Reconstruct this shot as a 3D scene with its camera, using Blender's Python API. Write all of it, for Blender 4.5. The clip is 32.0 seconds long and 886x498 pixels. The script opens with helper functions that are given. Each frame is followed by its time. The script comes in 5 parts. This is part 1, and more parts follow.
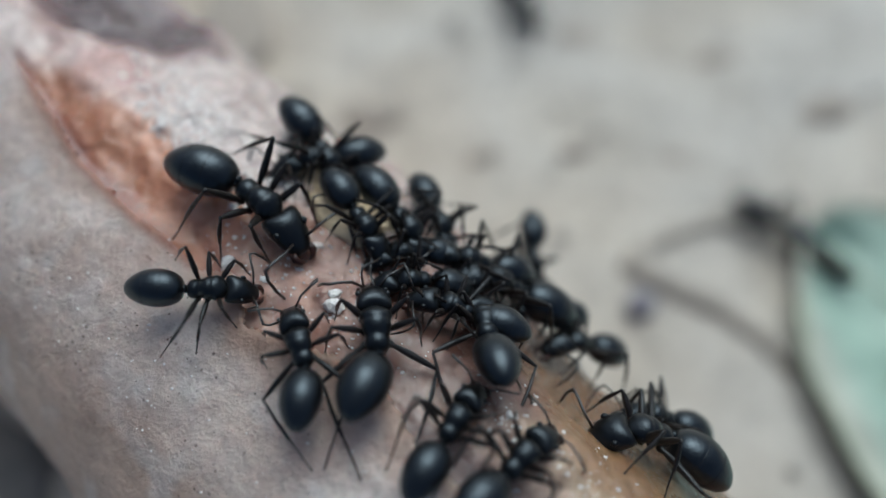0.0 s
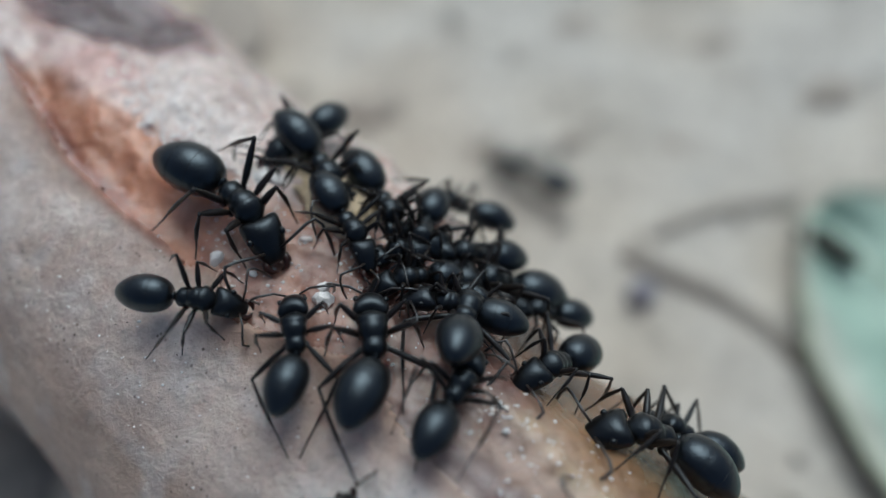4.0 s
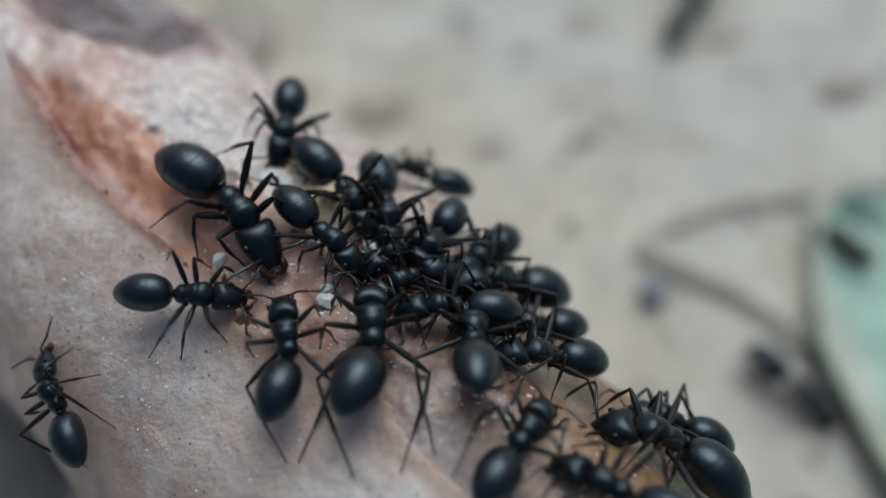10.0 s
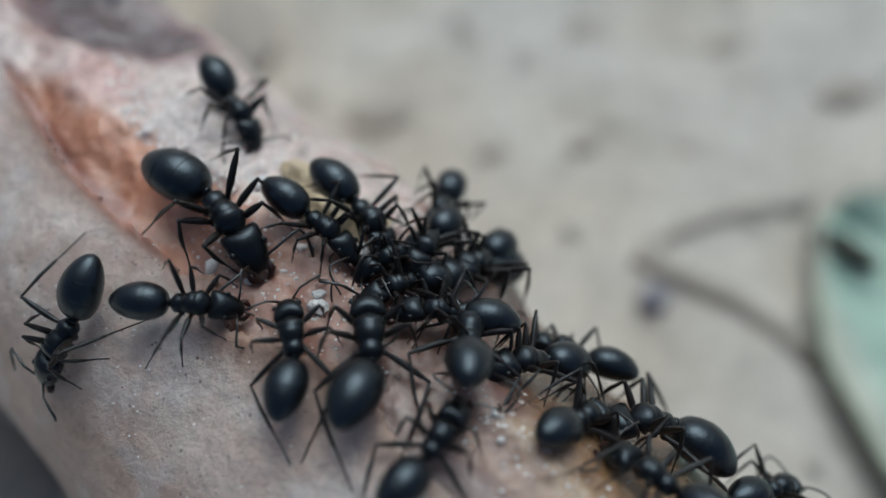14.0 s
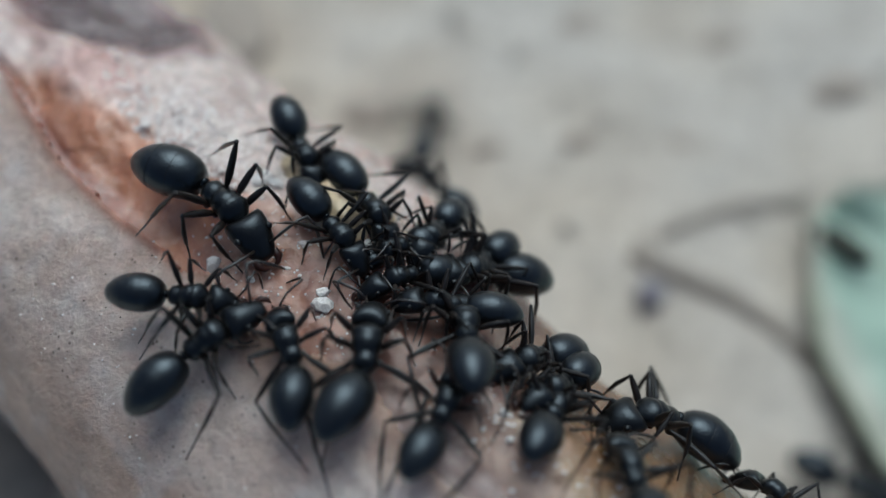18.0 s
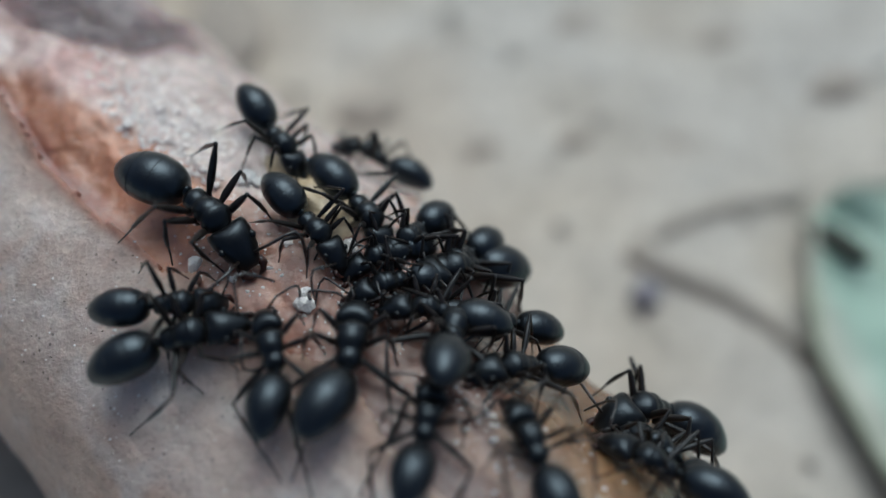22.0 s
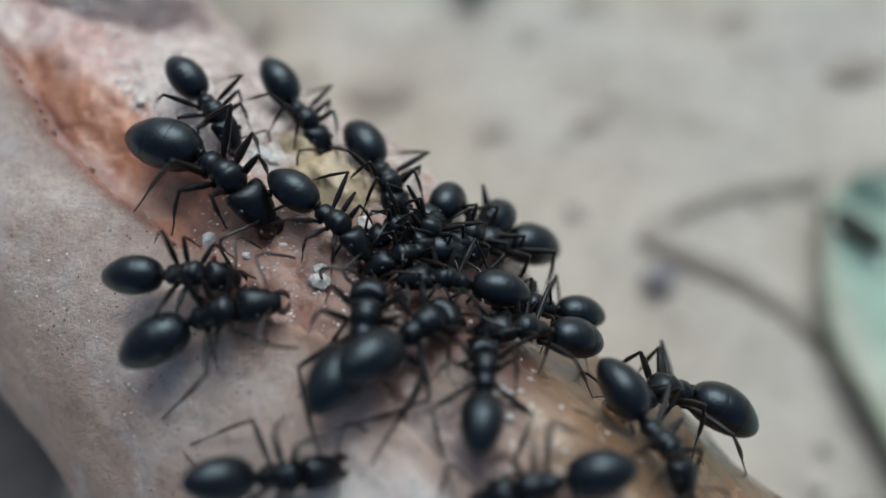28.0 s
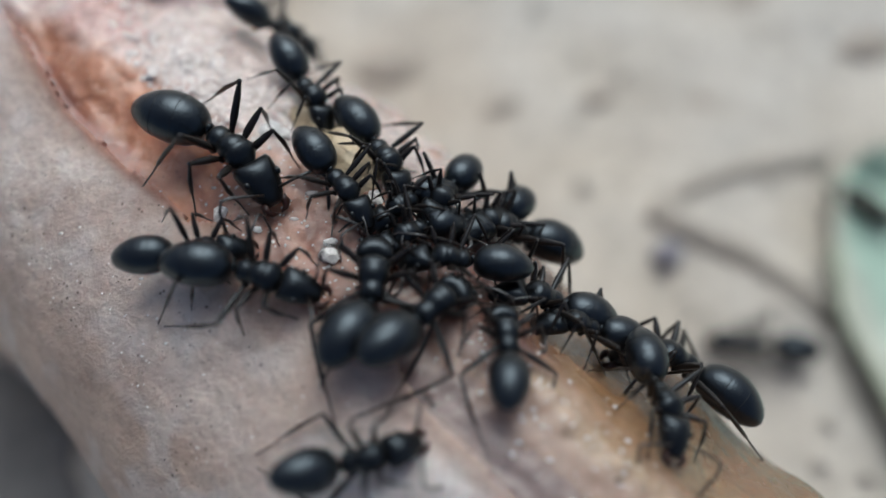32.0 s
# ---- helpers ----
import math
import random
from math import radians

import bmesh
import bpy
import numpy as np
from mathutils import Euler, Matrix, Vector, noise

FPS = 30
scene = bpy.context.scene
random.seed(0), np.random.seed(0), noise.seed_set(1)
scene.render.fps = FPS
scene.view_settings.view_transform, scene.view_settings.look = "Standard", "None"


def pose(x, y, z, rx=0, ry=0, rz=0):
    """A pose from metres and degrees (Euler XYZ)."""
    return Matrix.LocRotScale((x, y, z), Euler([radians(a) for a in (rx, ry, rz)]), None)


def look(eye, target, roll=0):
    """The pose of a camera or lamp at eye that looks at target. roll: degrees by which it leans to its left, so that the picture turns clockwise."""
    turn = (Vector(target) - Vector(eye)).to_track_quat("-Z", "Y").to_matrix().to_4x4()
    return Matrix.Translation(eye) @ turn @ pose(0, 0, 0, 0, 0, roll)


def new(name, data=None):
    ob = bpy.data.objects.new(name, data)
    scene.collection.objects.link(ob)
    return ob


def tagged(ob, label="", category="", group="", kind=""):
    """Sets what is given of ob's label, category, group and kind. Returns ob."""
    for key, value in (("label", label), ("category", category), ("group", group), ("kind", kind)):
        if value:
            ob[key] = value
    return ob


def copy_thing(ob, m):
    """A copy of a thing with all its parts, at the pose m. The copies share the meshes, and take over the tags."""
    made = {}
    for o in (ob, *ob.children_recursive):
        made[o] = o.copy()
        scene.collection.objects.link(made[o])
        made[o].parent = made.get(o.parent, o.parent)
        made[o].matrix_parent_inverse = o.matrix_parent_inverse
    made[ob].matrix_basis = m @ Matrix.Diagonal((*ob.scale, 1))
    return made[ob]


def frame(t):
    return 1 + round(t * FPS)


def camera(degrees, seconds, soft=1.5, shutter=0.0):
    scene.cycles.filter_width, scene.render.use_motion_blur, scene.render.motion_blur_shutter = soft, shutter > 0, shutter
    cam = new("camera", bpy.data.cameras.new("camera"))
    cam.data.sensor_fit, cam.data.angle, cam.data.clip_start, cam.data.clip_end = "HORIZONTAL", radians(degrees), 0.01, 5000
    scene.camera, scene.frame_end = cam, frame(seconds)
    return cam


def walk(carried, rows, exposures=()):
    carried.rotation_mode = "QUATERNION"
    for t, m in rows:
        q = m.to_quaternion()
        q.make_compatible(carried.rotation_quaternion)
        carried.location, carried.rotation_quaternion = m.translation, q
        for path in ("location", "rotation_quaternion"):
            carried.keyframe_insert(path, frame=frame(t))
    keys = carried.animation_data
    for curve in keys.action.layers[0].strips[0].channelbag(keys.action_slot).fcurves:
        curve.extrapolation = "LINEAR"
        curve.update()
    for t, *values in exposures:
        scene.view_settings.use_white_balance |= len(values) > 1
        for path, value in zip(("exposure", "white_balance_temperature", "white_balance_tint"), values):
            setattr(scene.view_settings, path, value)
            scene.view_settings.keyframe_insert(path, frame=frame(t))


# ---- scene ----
import functools

from mathutils import Quaternion

MM = 0.001
SECONDS = 32.0
GROUND = -16.0  # millimetres, the soil under the meat

# ---- camera and its path (millimetres, degrees) ----
cam = camera(57.0, SECONDS, soft=1.5, shutter=0.5)
cam.data.dof.use_dof = True
cam.data.dof.focus_distance = 31.8 * MM
cam.data.dof.aperture_fstop = 15.0
CAMERA_ROWS = [
    (0.0, -1.39, -20.63, 42.62, -63.50, -2.14, 0.47), (0.5, -0.40, -21.06, 42.61, -64.29, -1.24, 0.06), (1.0, 0.63, -20.72, 42.70, -64.96, 0.01, 0.83),
    (1.5, -0.45, -20.94, 42.56, -64.70, -1.22, 0.01), (2.0, 0.60, -20.32, 42.54, -65.21, -0.13, 0.79), (2.5, -0.04, -20.69, 42.58, -63.96, -1.02, -0.08),
    (3.0, 0.48, -20.61, 42.42, -63.83, -0.05, 0.24), (3.5, -0.62, -20.69, 42.40, -63.92, -1.14, -0.32), (5.5, -0.01, -20.42, 42.52, -63.93, -0.22, 0.29),
    (6.0, -0.17, -20.59, 42.39, -64.14, -0.26, 0.07), (6.5, -0.20, -20.01, 42.50, -64.86, -0.53, 0.20), (7.0, 0.12, -20.35, 42.29, -64.41, -0.13, 0.30),
    (7.5, 0.14, -20.66, 41.99, -63.75, -0.01, 0.04), (8.0, 0.11, -20.75, 42.00, -63.92, 0.09, 0.05), (8.5, -0.12, -20.73, 42.01, -63.95, -0.09, -0.12),
    (9.0, 0.00, -20.60, 42.20, -64.00, 0.00, -0.00), (9.5, -0.05, -20.67, 42.09, -63.71, 0.16, -0.07), (10.0, -0.02, -20.47, 42.25, -64.02, 0.12, -0.04),
    (10.5, 0.19, -20.57, 42.10, -63.73, 0.33, 0.11), (11.0, 0.05, -20.51, 42.10, -63.99, 0.19, -0.09), (11.5, 0.36, -20.51, 42.11, -63.72, 0.38, 0.06),
    (12.0, 0.62, -20.03, 42.38, -64.38, 0.62, 0.39), (12.5, 0.44, -20.03, 42.39, -64.02, 0.45, 0.34), (13.0, 0.20, -20.48, 41.98, -63.71, 0.40, -0.01),
    (13.5, 0.37, -20.53, 42.07, -63.66, 0.61, 0.06), (14.0, 0.56, -20.52, 42.08, -63.42, 0.62, 0.07), (14.5, 0.43, -20.39, 42.00, -63.34, 0.32, -0.15),
    (16.5, 0.49, -20.17, 41.84, -63.69, 0.51, -0.13), (17.0, 0.37, -20.40, 41.83, -63.36, 0.42, -0.24), (17.5, 0.49, -20.00, 42.06, -63.48, 0.38, -0.08),
    (18.0, -0.23, -20.22, 41.73, -63.84, -0.22, -0.44), (18.5, 0.48, -20.14, 41.89, -63.91, 0.31, -0.17), (19.0, 0.44, -20.20, 41.59, -63.52, 0.36, -0.31),
    (19.5, 0.40, -20.22, 41.61, -63.49, 0.26, -0.42), (20.0, 0.47, -19.96, 41.62, -64.11, 0.39, -0.21), (20.5, 0.61, -20.34, 41.40, -63.14, 0.36, -0.55),
    (21.0, 0.69, -20.07, 41.53, -63.51, 0.37, -0.36), (21.5, 0.84, -20.39, 41.28, -62.94, 0.55, -0.49), (22.0, 0.59, -20.21, 41.27, -63.61, 0.21, -0.55),
    (22.5, 0.75, -20.21, 41.27, -64.05, 0.43, -0.28), (23.0, 0.80, -20.45, 41.13, -63.56, 0.46, -0.41), (23.5, 0.72, -20.41, 41.13, -63.94, 0.55, -0.46),
    (24.0, 0.68, -20.69, 40.97, -63.42, 0.56, -0.50), (24.5, 0.62, -20.04, 40.70, -64.02, 0.42, -0.09), (25.0, 0.50, -19.10, 40.97, -65.65, 0.16, 0.06),
    (25.5, 1.21, -18.97, 41.27, -65.88, 0.84, 0.51), (27.5, 1.33, -19.62, 41.41, -65.82, 1.56, 0.69), (28.0, 0.30, -20.54, 40.85, -64.33, 0.59, -0.05),
    (28.5, 0.54, -19.95, 41.06, -64.93, 0.71, 0.10), (29.0, 0.90, -21.04, 40.63, -63.64, 1.39, -0.37), (29.5, 0.55, -20.90, 40.78, -64.98, 1.46, -0.03),
    (30.0, 0.34, -21.07, 40.23, -65.50, 2.04, -0.30), (30.5, -0.39, -20.87, 40.35, -66.76, 1.58, -0.58), (31.0, 0.21, -20.69, 40.55, -66.82, 1.70, 0.19),
    (31.5, -0.49, -20.29, 40.79, -67.63, 0.83, 0.49), (32.0, 0.17, -20.57, 40.99, -66.13, 0.87, 0.44)]
walk(cam, [(t, pose(x * MM, y * MM, z * MM, 90 + p, r, w)) for t, x, y, z, p, r, w in CAMERA_ROWS],
     exposures=((0, -0.13, 5720, -1), (6, -0.20, 5720, -1), (22, -0.24, 5720, -1), (28, -0.15, 5860, 0), (30, -0.05, 5970, 3), (SECONDS, 0.0, 5990, 3)))

# ---- world, sun, exposure ----
SUN_UP, SUN_ROUND = 54.0, 10.0
world = bpy.data.worlds.new("overcast_sky")
scene.world = world
world.use_nodes = True
wn = world.node_tree
sky = wn.nodes.new("ShaderNodeTexSky")
sky.sky_type = "NISHITA"
sky.sun_disc = False
sky.sun_elevation, sky.sun_rotation = radians(SUN_UP), radians(SUN_ROUND)
sky.air_density, sky.dust_density, sky.ozone_density = 0.6, 6.0, 0.4
wn.nodes["Background"].inputs["Strength"].default_value = 0.100
wn.links.new(sky.outputs["Color"], wn.nodes["Background"].inputs["Color"])
sun_data = bpy.data.lights.new("sun", "SUN")
sun_data.energy, sun_data.angle, sun_data.color = 1.25, radians(45), (1.0, 0.985, 0.96)
sun = new("sun", sun_data)
sun.matrix_world = look((math.sin(radians(SUN_ROUND)), math.cos(radians(SUN_ROUND)), math.tan(radians(SUN_UP))), (0, 0, 0))


# ---- materials ----
def material(name):
    m = bpy.data.materials.new(name)
    m.use_nodes = True
    return m, m.node_tree.nodes, m.node_tree.links, m.node_tree.nodes["Principled BSDF"]


def noise_node(nodes, links, scale, detail=4.0, rough=0.6, coord="Object"):
    co = nodes.new("ShaderNodeTexCoord")
    n = nodes.new("ShaderNodeTexNoise")
    n.inputs["Scale"].default_value = scale
    n.inputs["Detail"].default_value = detail
    n.inputs["Roughness"].default_value = rough
    links.new(co.outputs[coord], n.inputs["Vector"])
    return n


def ramp(nodes, links, source, stops):
    r = nodes.new("ShaderNodeValToRGB")
    while len(r.color_ramp.elements) < len(stops):
        r.color_ramp.elements.new(0.5)
    for e, (at, c) in zip(r.color_ramp.elements, stops):
        e.position, e.color = at, (*c, 1)
    links.new(source, r.inputs["Fac"])
    return r


def mix(nodes, links, kind, fac, a, b):
    m = nodes.new("ShaderNodeMix")
    m.data_type, m.blend_type = "RGBA", kind
    for socket, v in ((m.inputs[0], fac), (m.inputs[6], a), (m.inputs[7], b)):
        if isinstance(v, (int, float)):
            socket.default_value = v
        elif isinstance(v, tuple):
            socket.default_value = (*v, 1)
        else:
            links.new(v, socket)
    return m.outputs[2]


def bump(nodes, links, bsdf, height, strength, distance):
    b = nodes.new("ShaderNodeBump")
    b.inputs["Strength"].default_value, b.inputs["Distance"].default_value = strength, distance
    links.new(height, b.inputs["Height"])
    links.new(b.outputs["Normal"], bsdf.inputs["Normal"])


def mottled(name, dark, light, scale, rough=0.6, fine=0.3, relief=0.00005, spec=0.5):
    m, nodes, links, bsdf = material(name)
    big = noise_node(nodes, links, scale)
    small = noise_node(nodes, links, scale * 7, 6)
    base = ramp(nodes, links, big.outputs["Fac"], ((0.3, dark), (0.7, light)))
    grain = ramp(nodes, links, small.outputs["Fac"], ((0.3, (1 - fine,) * 3), (0.7, (1 + fine * 0.3,) * 3)))
    links.new(mix(nodes, links, "MULTIPLY", 1.0, base.outputs["Color"], grain.outputs["Color"]), bsdf.inputs["Base Color"])
    bsdf.inputs["Roughness"].default_value = rough
    bsdf.inputs["Specular IOR Level"].default_value = spec
    bump(nodes, links, bsdf, small.outputs["Fac"], 0.6, relief)
    return m


def tissue(name, rough_low, rough_high, relief, soft_scale, spec, pores=False, wet=0.0):
    """Wet or dry animal tissue: its colour comes from the mesh's tint, broken up at two scales."""
    m, nodes, links, bsdf = material(name)
    tint = nodes.new("ShaderNodeVertexColor")
    tint.layer_name = "tint"
    big = noise_node(nodes, links, 260, 4)
    small = noise_node(nodes, links, 1900, 6, 0.7)
    tone = ramp(nodes, links, big.outputs["Fac"], ((0.3, (0.80, 0.74, 0.72)), (0.52, (1.0, 0.98, 0.97)), (0.72, (1.12, 1.1, 1.08))))
    grain = ramp(nodes, links, small.outputs["Fac"], ((0.28, (0.72, 0.68, 0.66)), (0.5, (1, 1, 1)), (0.75, (1.12, 1.12, 1.12))))
    colour = mix(nodes, links, "MULTIPLY", 1.0, tint.outputs["Color"], tone.outputs["Color"])
    colour = mix(nodes, links, "MULTIPLY", 0.8, colour, grain.outputs["Color"])
    height = small.outputs["Fac"]
    if not pores:
        co = nodes.new("ShaderNodeTexCoord")
        cells = nodes.new("ShaderNodeTexVoronoi")
        cells.feature = "SMOOTH_F1"
        cells.inputs["Scale"].default_value = 1700
        links.new(co.outputs["Object"], cells.inputs["Vector"])
        height = mix(nodes, links, "MIX", 0.5, small.outputs["Fac"], cells.outputs["Distance"])
    if pores:
        co = nodes.new("ShaderNodeTexCoord")
        v = nodes.new("ShaderNodeTexVoronoi")
        v.inputs["Scale"].default_value = 2300
        v.inputs["Randomness"].default_value = 1.0
        links.new(co.outputs["Object"], v.inputs["Vector"])
        where = noise_node(nodes, links, 420, 3)
        dots = ramp(nodes, links, v.outputs["Distance"], ((0.09, (0.28, 0.25, 0.24)), (0.20, (1, 1, 1))))
        gate = ramp(nodes, links, where.outputs["Fac"], ((0.48, (0, 0, 0)), (0.64, (1, 1, 1))))
        colour = mix(nodes, links, "MULTIPLY", gate.outputs["Color"], colour, dots.outputs["Color"])
    links.new(colour, bsdf.inputs["Base Color"])
    shine = nodes.new("ShaderNodeMapRange")
    shine.inputs["From Min"].default_value, shine.inputs["From Max"].default_value = 0.35, 0.65
    shine.inputs["To Min"].default_value, shine.inputs["To Max"].default_value = rough_low, rough_high
    links.new(big.outputs["Fac"], shine.inputs["Value"])
    links.new(shine.outputs["Result"], bsdf.inputs["Roughness"])
    bsdf.inputs["Specular IOR Level"].default_value = spec
    bsdf.inputs["Subsurface Weight"].default_value = 0.25
    bsdf.inputs["Subsurface Radius"].default_value = (1.0, 0.45, 0.3)
    bsdf.inputs["Subsurface Scale"].default_value = soft_scale
    bump(nodes, links, bsdf, height, 0.8, relief)
    if wet:
        ripple = noise_node(nodes, links, 2400, 4, 0.65)
        film = nodes.new("ShaderNodeBump")
        film.inputs["Strength"].default_value, film.inputs["Distance"].default_value = 1.0, 0.00010
        links.new(ripple.outputs["Fac"], film.inputs["Height"])
        links.new(film.outputs["Normal"], bsdf.inputs["Coat Normal"])
        bsdf.inputs["Coat Weight"].default_value, bsdf.inputs["Coat Roughness"].default_value = wet, 0.03
        bsdf.inputs["Coat IOR"].default_value = 1.7
    return m


def chitin(name, base, rough, coat, sheen=0.33, sky_tint=(0.7, 0.86, 1.0)):
    m, nodes, links, bsdf = material(name)
    small = noise_node(nodes, links, 9000, 4)
    big = noise_node(nodes, links, 900, 3)
    tone = ramp(nodes, links, big.outputs["Fac"], ((0.3, tuple(c * 0.6 for c in base)), (0.7, tuple(c * 1.5 for c in base))))
    links.new(tone.outputs["Color"], bsdf.inputs["Base Color"])
    bsdf.inputs["Roughness"].default_value = rough
    bsdf.inputs["Specular IOR Level"].default_value = sheen
    bsdf.inputs["Specular Tint"].default_value = (*sky_tint, 1)
    bsdf.inputs["Coat Weight"].default_value, bsdf.inputs["Coat Roughness"].default_value = coat, 0.25
    bsdf.inputs["Sheen Weight"].default_value, bsdf.inputs["Sheen Roughness"].default_value = 0.03, 0.4
    bump(nodes, links, bsdf, small.outputs["Fac"], 0.5, 0.000025)
    return m


MAT_SKIN = tissue("skin_pale_dry", 0.38, 0.62, 0.00024, 0.0008, 0.5, pores=True, wet=0.22)
MAT_FLESH = tissue("flesh_wet", 0.10, 0.36, 0.00035, 0.0010, 0.6, wet=0.7)
MAT_LUMP = mottled("fat_cream", (0.55, 0.43, 0.27), (0.72, 0.62, 0.44), 500, 0.35, 0.2, 0.00008)
MAT_SAND = mottled("sandy_soil", (0.53, 0.51, 0.465), (0.72, 0.70, 0.645), 120, 0.9, 0.25, 0.0002, 0.2)
_n, _l, _b = MAT_SAND.node_tree.nodes, MAT_SAND.node_tree.links, MAT_SAND.node_tree.nodes["Principled BSDF"]
_damp = ramp(_n, _l, noise_node(_n, _l, 55, 3, 0.5).outputs["Fac"], ((0.40, (1, 1, 1)), (0.66, (0.90, 0.855, 0.795))))
_l.new(mix(_n, _l, "MULTIPLY", 1.0, _b.inputs["Base Color"].links[0].from_socket, _damp.outputs["Color"]), _b.inputs["Base Color"])
_soak = _n.new("ShaderNodeVertexColor")
_soak.layer_name = "tint"
_l.new(mix(_n, _l, "MULTIPLY", 1.0, _b.inputs["Base Color"].links[0].from_socket, _soak.outputs["Color"]), _b.inputs["Base Color"])
MAT_DIRT = mottled("dark_dirt", (0.02, 0.016, 0.013), (0.06, 0.05, 0.04), 3000, 0.8)
MAT_GRAIN = mottled("soil_grain", (0.42, 0.40, 0.36), (0.62, 0.60, 0.54), 300, 0.85, 0.3)
MAT_PEBBLE = mottled("slate_pebble", (0.22, 0.222, 0.26), (0.34, 0.34, 0.39), 900, 0.7)
# dark grey of shaded soil, used as the colour of an added lump
MAT_SHADE_LUMP = mottled("shade_lump_grey", (0.18, 0.175, 0.172), (0.30, 0.293, 0.285), 260, 0.8, 0.3, 0.0002)
MAT_TWIG = mottled("weathered_twig", (0.43, 0.40, 0.35), (0.55, 0.52, 0.46), 500, 0.9)
MAT_BARK = mottled("dark_bark", (0.025, 0.03, 0.025), (0.07, 0.08, 0.06), 700, 0.8)
MAT_CLOD = mottled("brown_clod", (0.39, 0.345, 0.295), (0.50, 0.455, 0.395), 500, 0.9)
MAT_LEAF = mottled("pale_green_leaf", (0.33, 0.49, 0.40), (0.45, 0.60, 0.51), 130, 0.5, 0.15, 0.00008)
_n, _l, _b = MAT_LEAF.node_tree.nodes, MAT_LEAF.node_tree.links, MAT_LEAF.node_tree.nodes["Principled BSDF"]
_dry = _n.new("ShaderNodeVertexColor")
_dry.layer_name = "tint"
_l.new(mix(_n, _l, "MULTIPLY", 1.0, _b.inputs["Base Color"].links[0].from_socket, _dry.outputs["Color"]), _b.inputs["Base Color"])
MAT_RIB = mottled("leaf_rib", (0.30, 0.36, 0.27), (0.42, 0.48, 0.37), 300, 0.5)
MAT_CRUMB = mottled("white_crumb", (0.80, 0.79, 0.78), (0.92, 0.92, 0.91), 1500, 0.15)
MAT_GRANULE = mottled("fatty_granule", (0.80, 0.70, 0.66), (0.90, 0.85, 0.82), 900, 0.18)
# near-opaque white for wet beads: the glints are put into the colour
MAT_GLINT_BEAD, _n, _l, _b = material("white_glint_bead")
_b.inputs["Base Color"].default_value = (0.95, 0.92, 0.89, 1)
_b.inputs["Transmission Weight"].default_value, _b.inputs["Roughness"].default_value, _b.inputs["IOR"].default_value = 0.25, 0.04, 1.5
MAT_BODY = chitin("ant_black", (0.0035, 0.0032, 0.0032), 0.30, 0.15, 0.45, (0.64, 0.83, 1.0))
MAT_GASTER = chitin("ant_gaster_black", (0.004, 0.0042, 0.005), 0.29, 0.15, 0.66, (0.64, 0.83, 1.0))
MAT_LEG = chitin("ant_leg_dark", (0.012, 0.0085, 0.0065), 0.36, 0.2)
MAT_FEELER = chitin("ant_feeler_brown", (0.02, 0.014, 0.01), 0.28, 0.4, 0.6)
MAT_JAW = chitin("ant_jaw_reddish", (0.035, 0.012, 0.007), 0.35, 0.2)
MAT_BAND = chitin("gaster_rim_grey", (0.014, 0.014, 0.015), 0.4, 0.2)
MAT_EYE = chitin("ant_eye", (0.005, 0.005, 0.005), 0.3, 0.2)


# ---- helpers of this scene ----
def part(name, bm, mat, parent=None, label="", smooth=True):
    me = bpy.data.meshes.new(name)
    bm.normal_update()
    bm.to_mesh(me)
    bm.free()
    me.materials.append(mat)
    if smooth:
        me.polygons.foreach_set("use_smooth", [True] * len(me.polygons))
    ob = new(name, me)
    if parent is not None:
        ob.parent = parent
    if label:
        ob["label"] = label
    return ob


def grid_mesh(name, points, rows, cols, mat, parent=None, wrap=False, tints=None, keep=None):
    """One mesh from a grid of points (rows x cols), its faces kept by a mask."""
    i, j = np.meshgrid(np.arange(rows - 1), np.arange(cols if wrap else cols - 1), indexing="ij")
    k = (j + 1) % cols
    quads = np.stack([i * cols + j, i * cols + k, (i + 1) * cols + k, (i + 1) * cols + j], -1).reshape(-1, 4)
    if keep is not None:
        quads = quads[keep.reshape(-1)[quads].all(1)]
        used, inverse = np.unique(quads, return_inverse=True)
        quads, points = inverse.reshape(-1, 4), points[used]
        tints = tints[used] if tints is not None else None
    me = bpy.data.meshes.new(name)
    me.from_pydata(points.tolist(), [], quads.tolist())
    me.materials.append(mat)
    me.polygons.foreach_set("use_smooth", [True] * len(me.polygons))
    if tints is not None:
        layer = me.color_attributes.new("tint", "FLOAT_COLOR", "POINT")
        layer.data.foreach_set("color", np.concatenate([tints, np.ones((len(tints), 1))], 1).ravel())
    ob = new(name, me)
    if parent is not None:
        ob.parent = parent
    return ob


@functools.lru_cache(None)
def noise_table(seed):
    return np.random.RandomState(seed).uniform(-1, 1, (64, 64))


def value_noise(x, y, seed=0):
    """Smooth noise on a plane, about -1 to 1."""
    table = noise_table(seed)
    xi, yi = np.floor(x).astype(int), np.floor(y).astype(int)
    fx, fy = x - xi, y - yi
    fx, fy = fx * fx * (3 - 2 * fx), fy * fy * (3 - 2 * fy)
    at = lambda a, b: table[a % 64, b % 64]
    return (at(xi, yi) * (1 - fx) + at(xi + 1, yi) * fx) * (1 - fy) + (at(xi, yi + 1) * (1 - fx) + at(xi + 1, yi + 1) * fx) * fy


def fractal(x, y, octaves=3, seed=0):
    return sum(value_noise(x * 2 ** o, y * 2 ** o, seed + o) / 2 ** o for o in range(octaves))


def step(a, b, x):
    t = np.clip((x - a) / (b - a), 0, 1)
    return t * t * (3 - 2 * t)


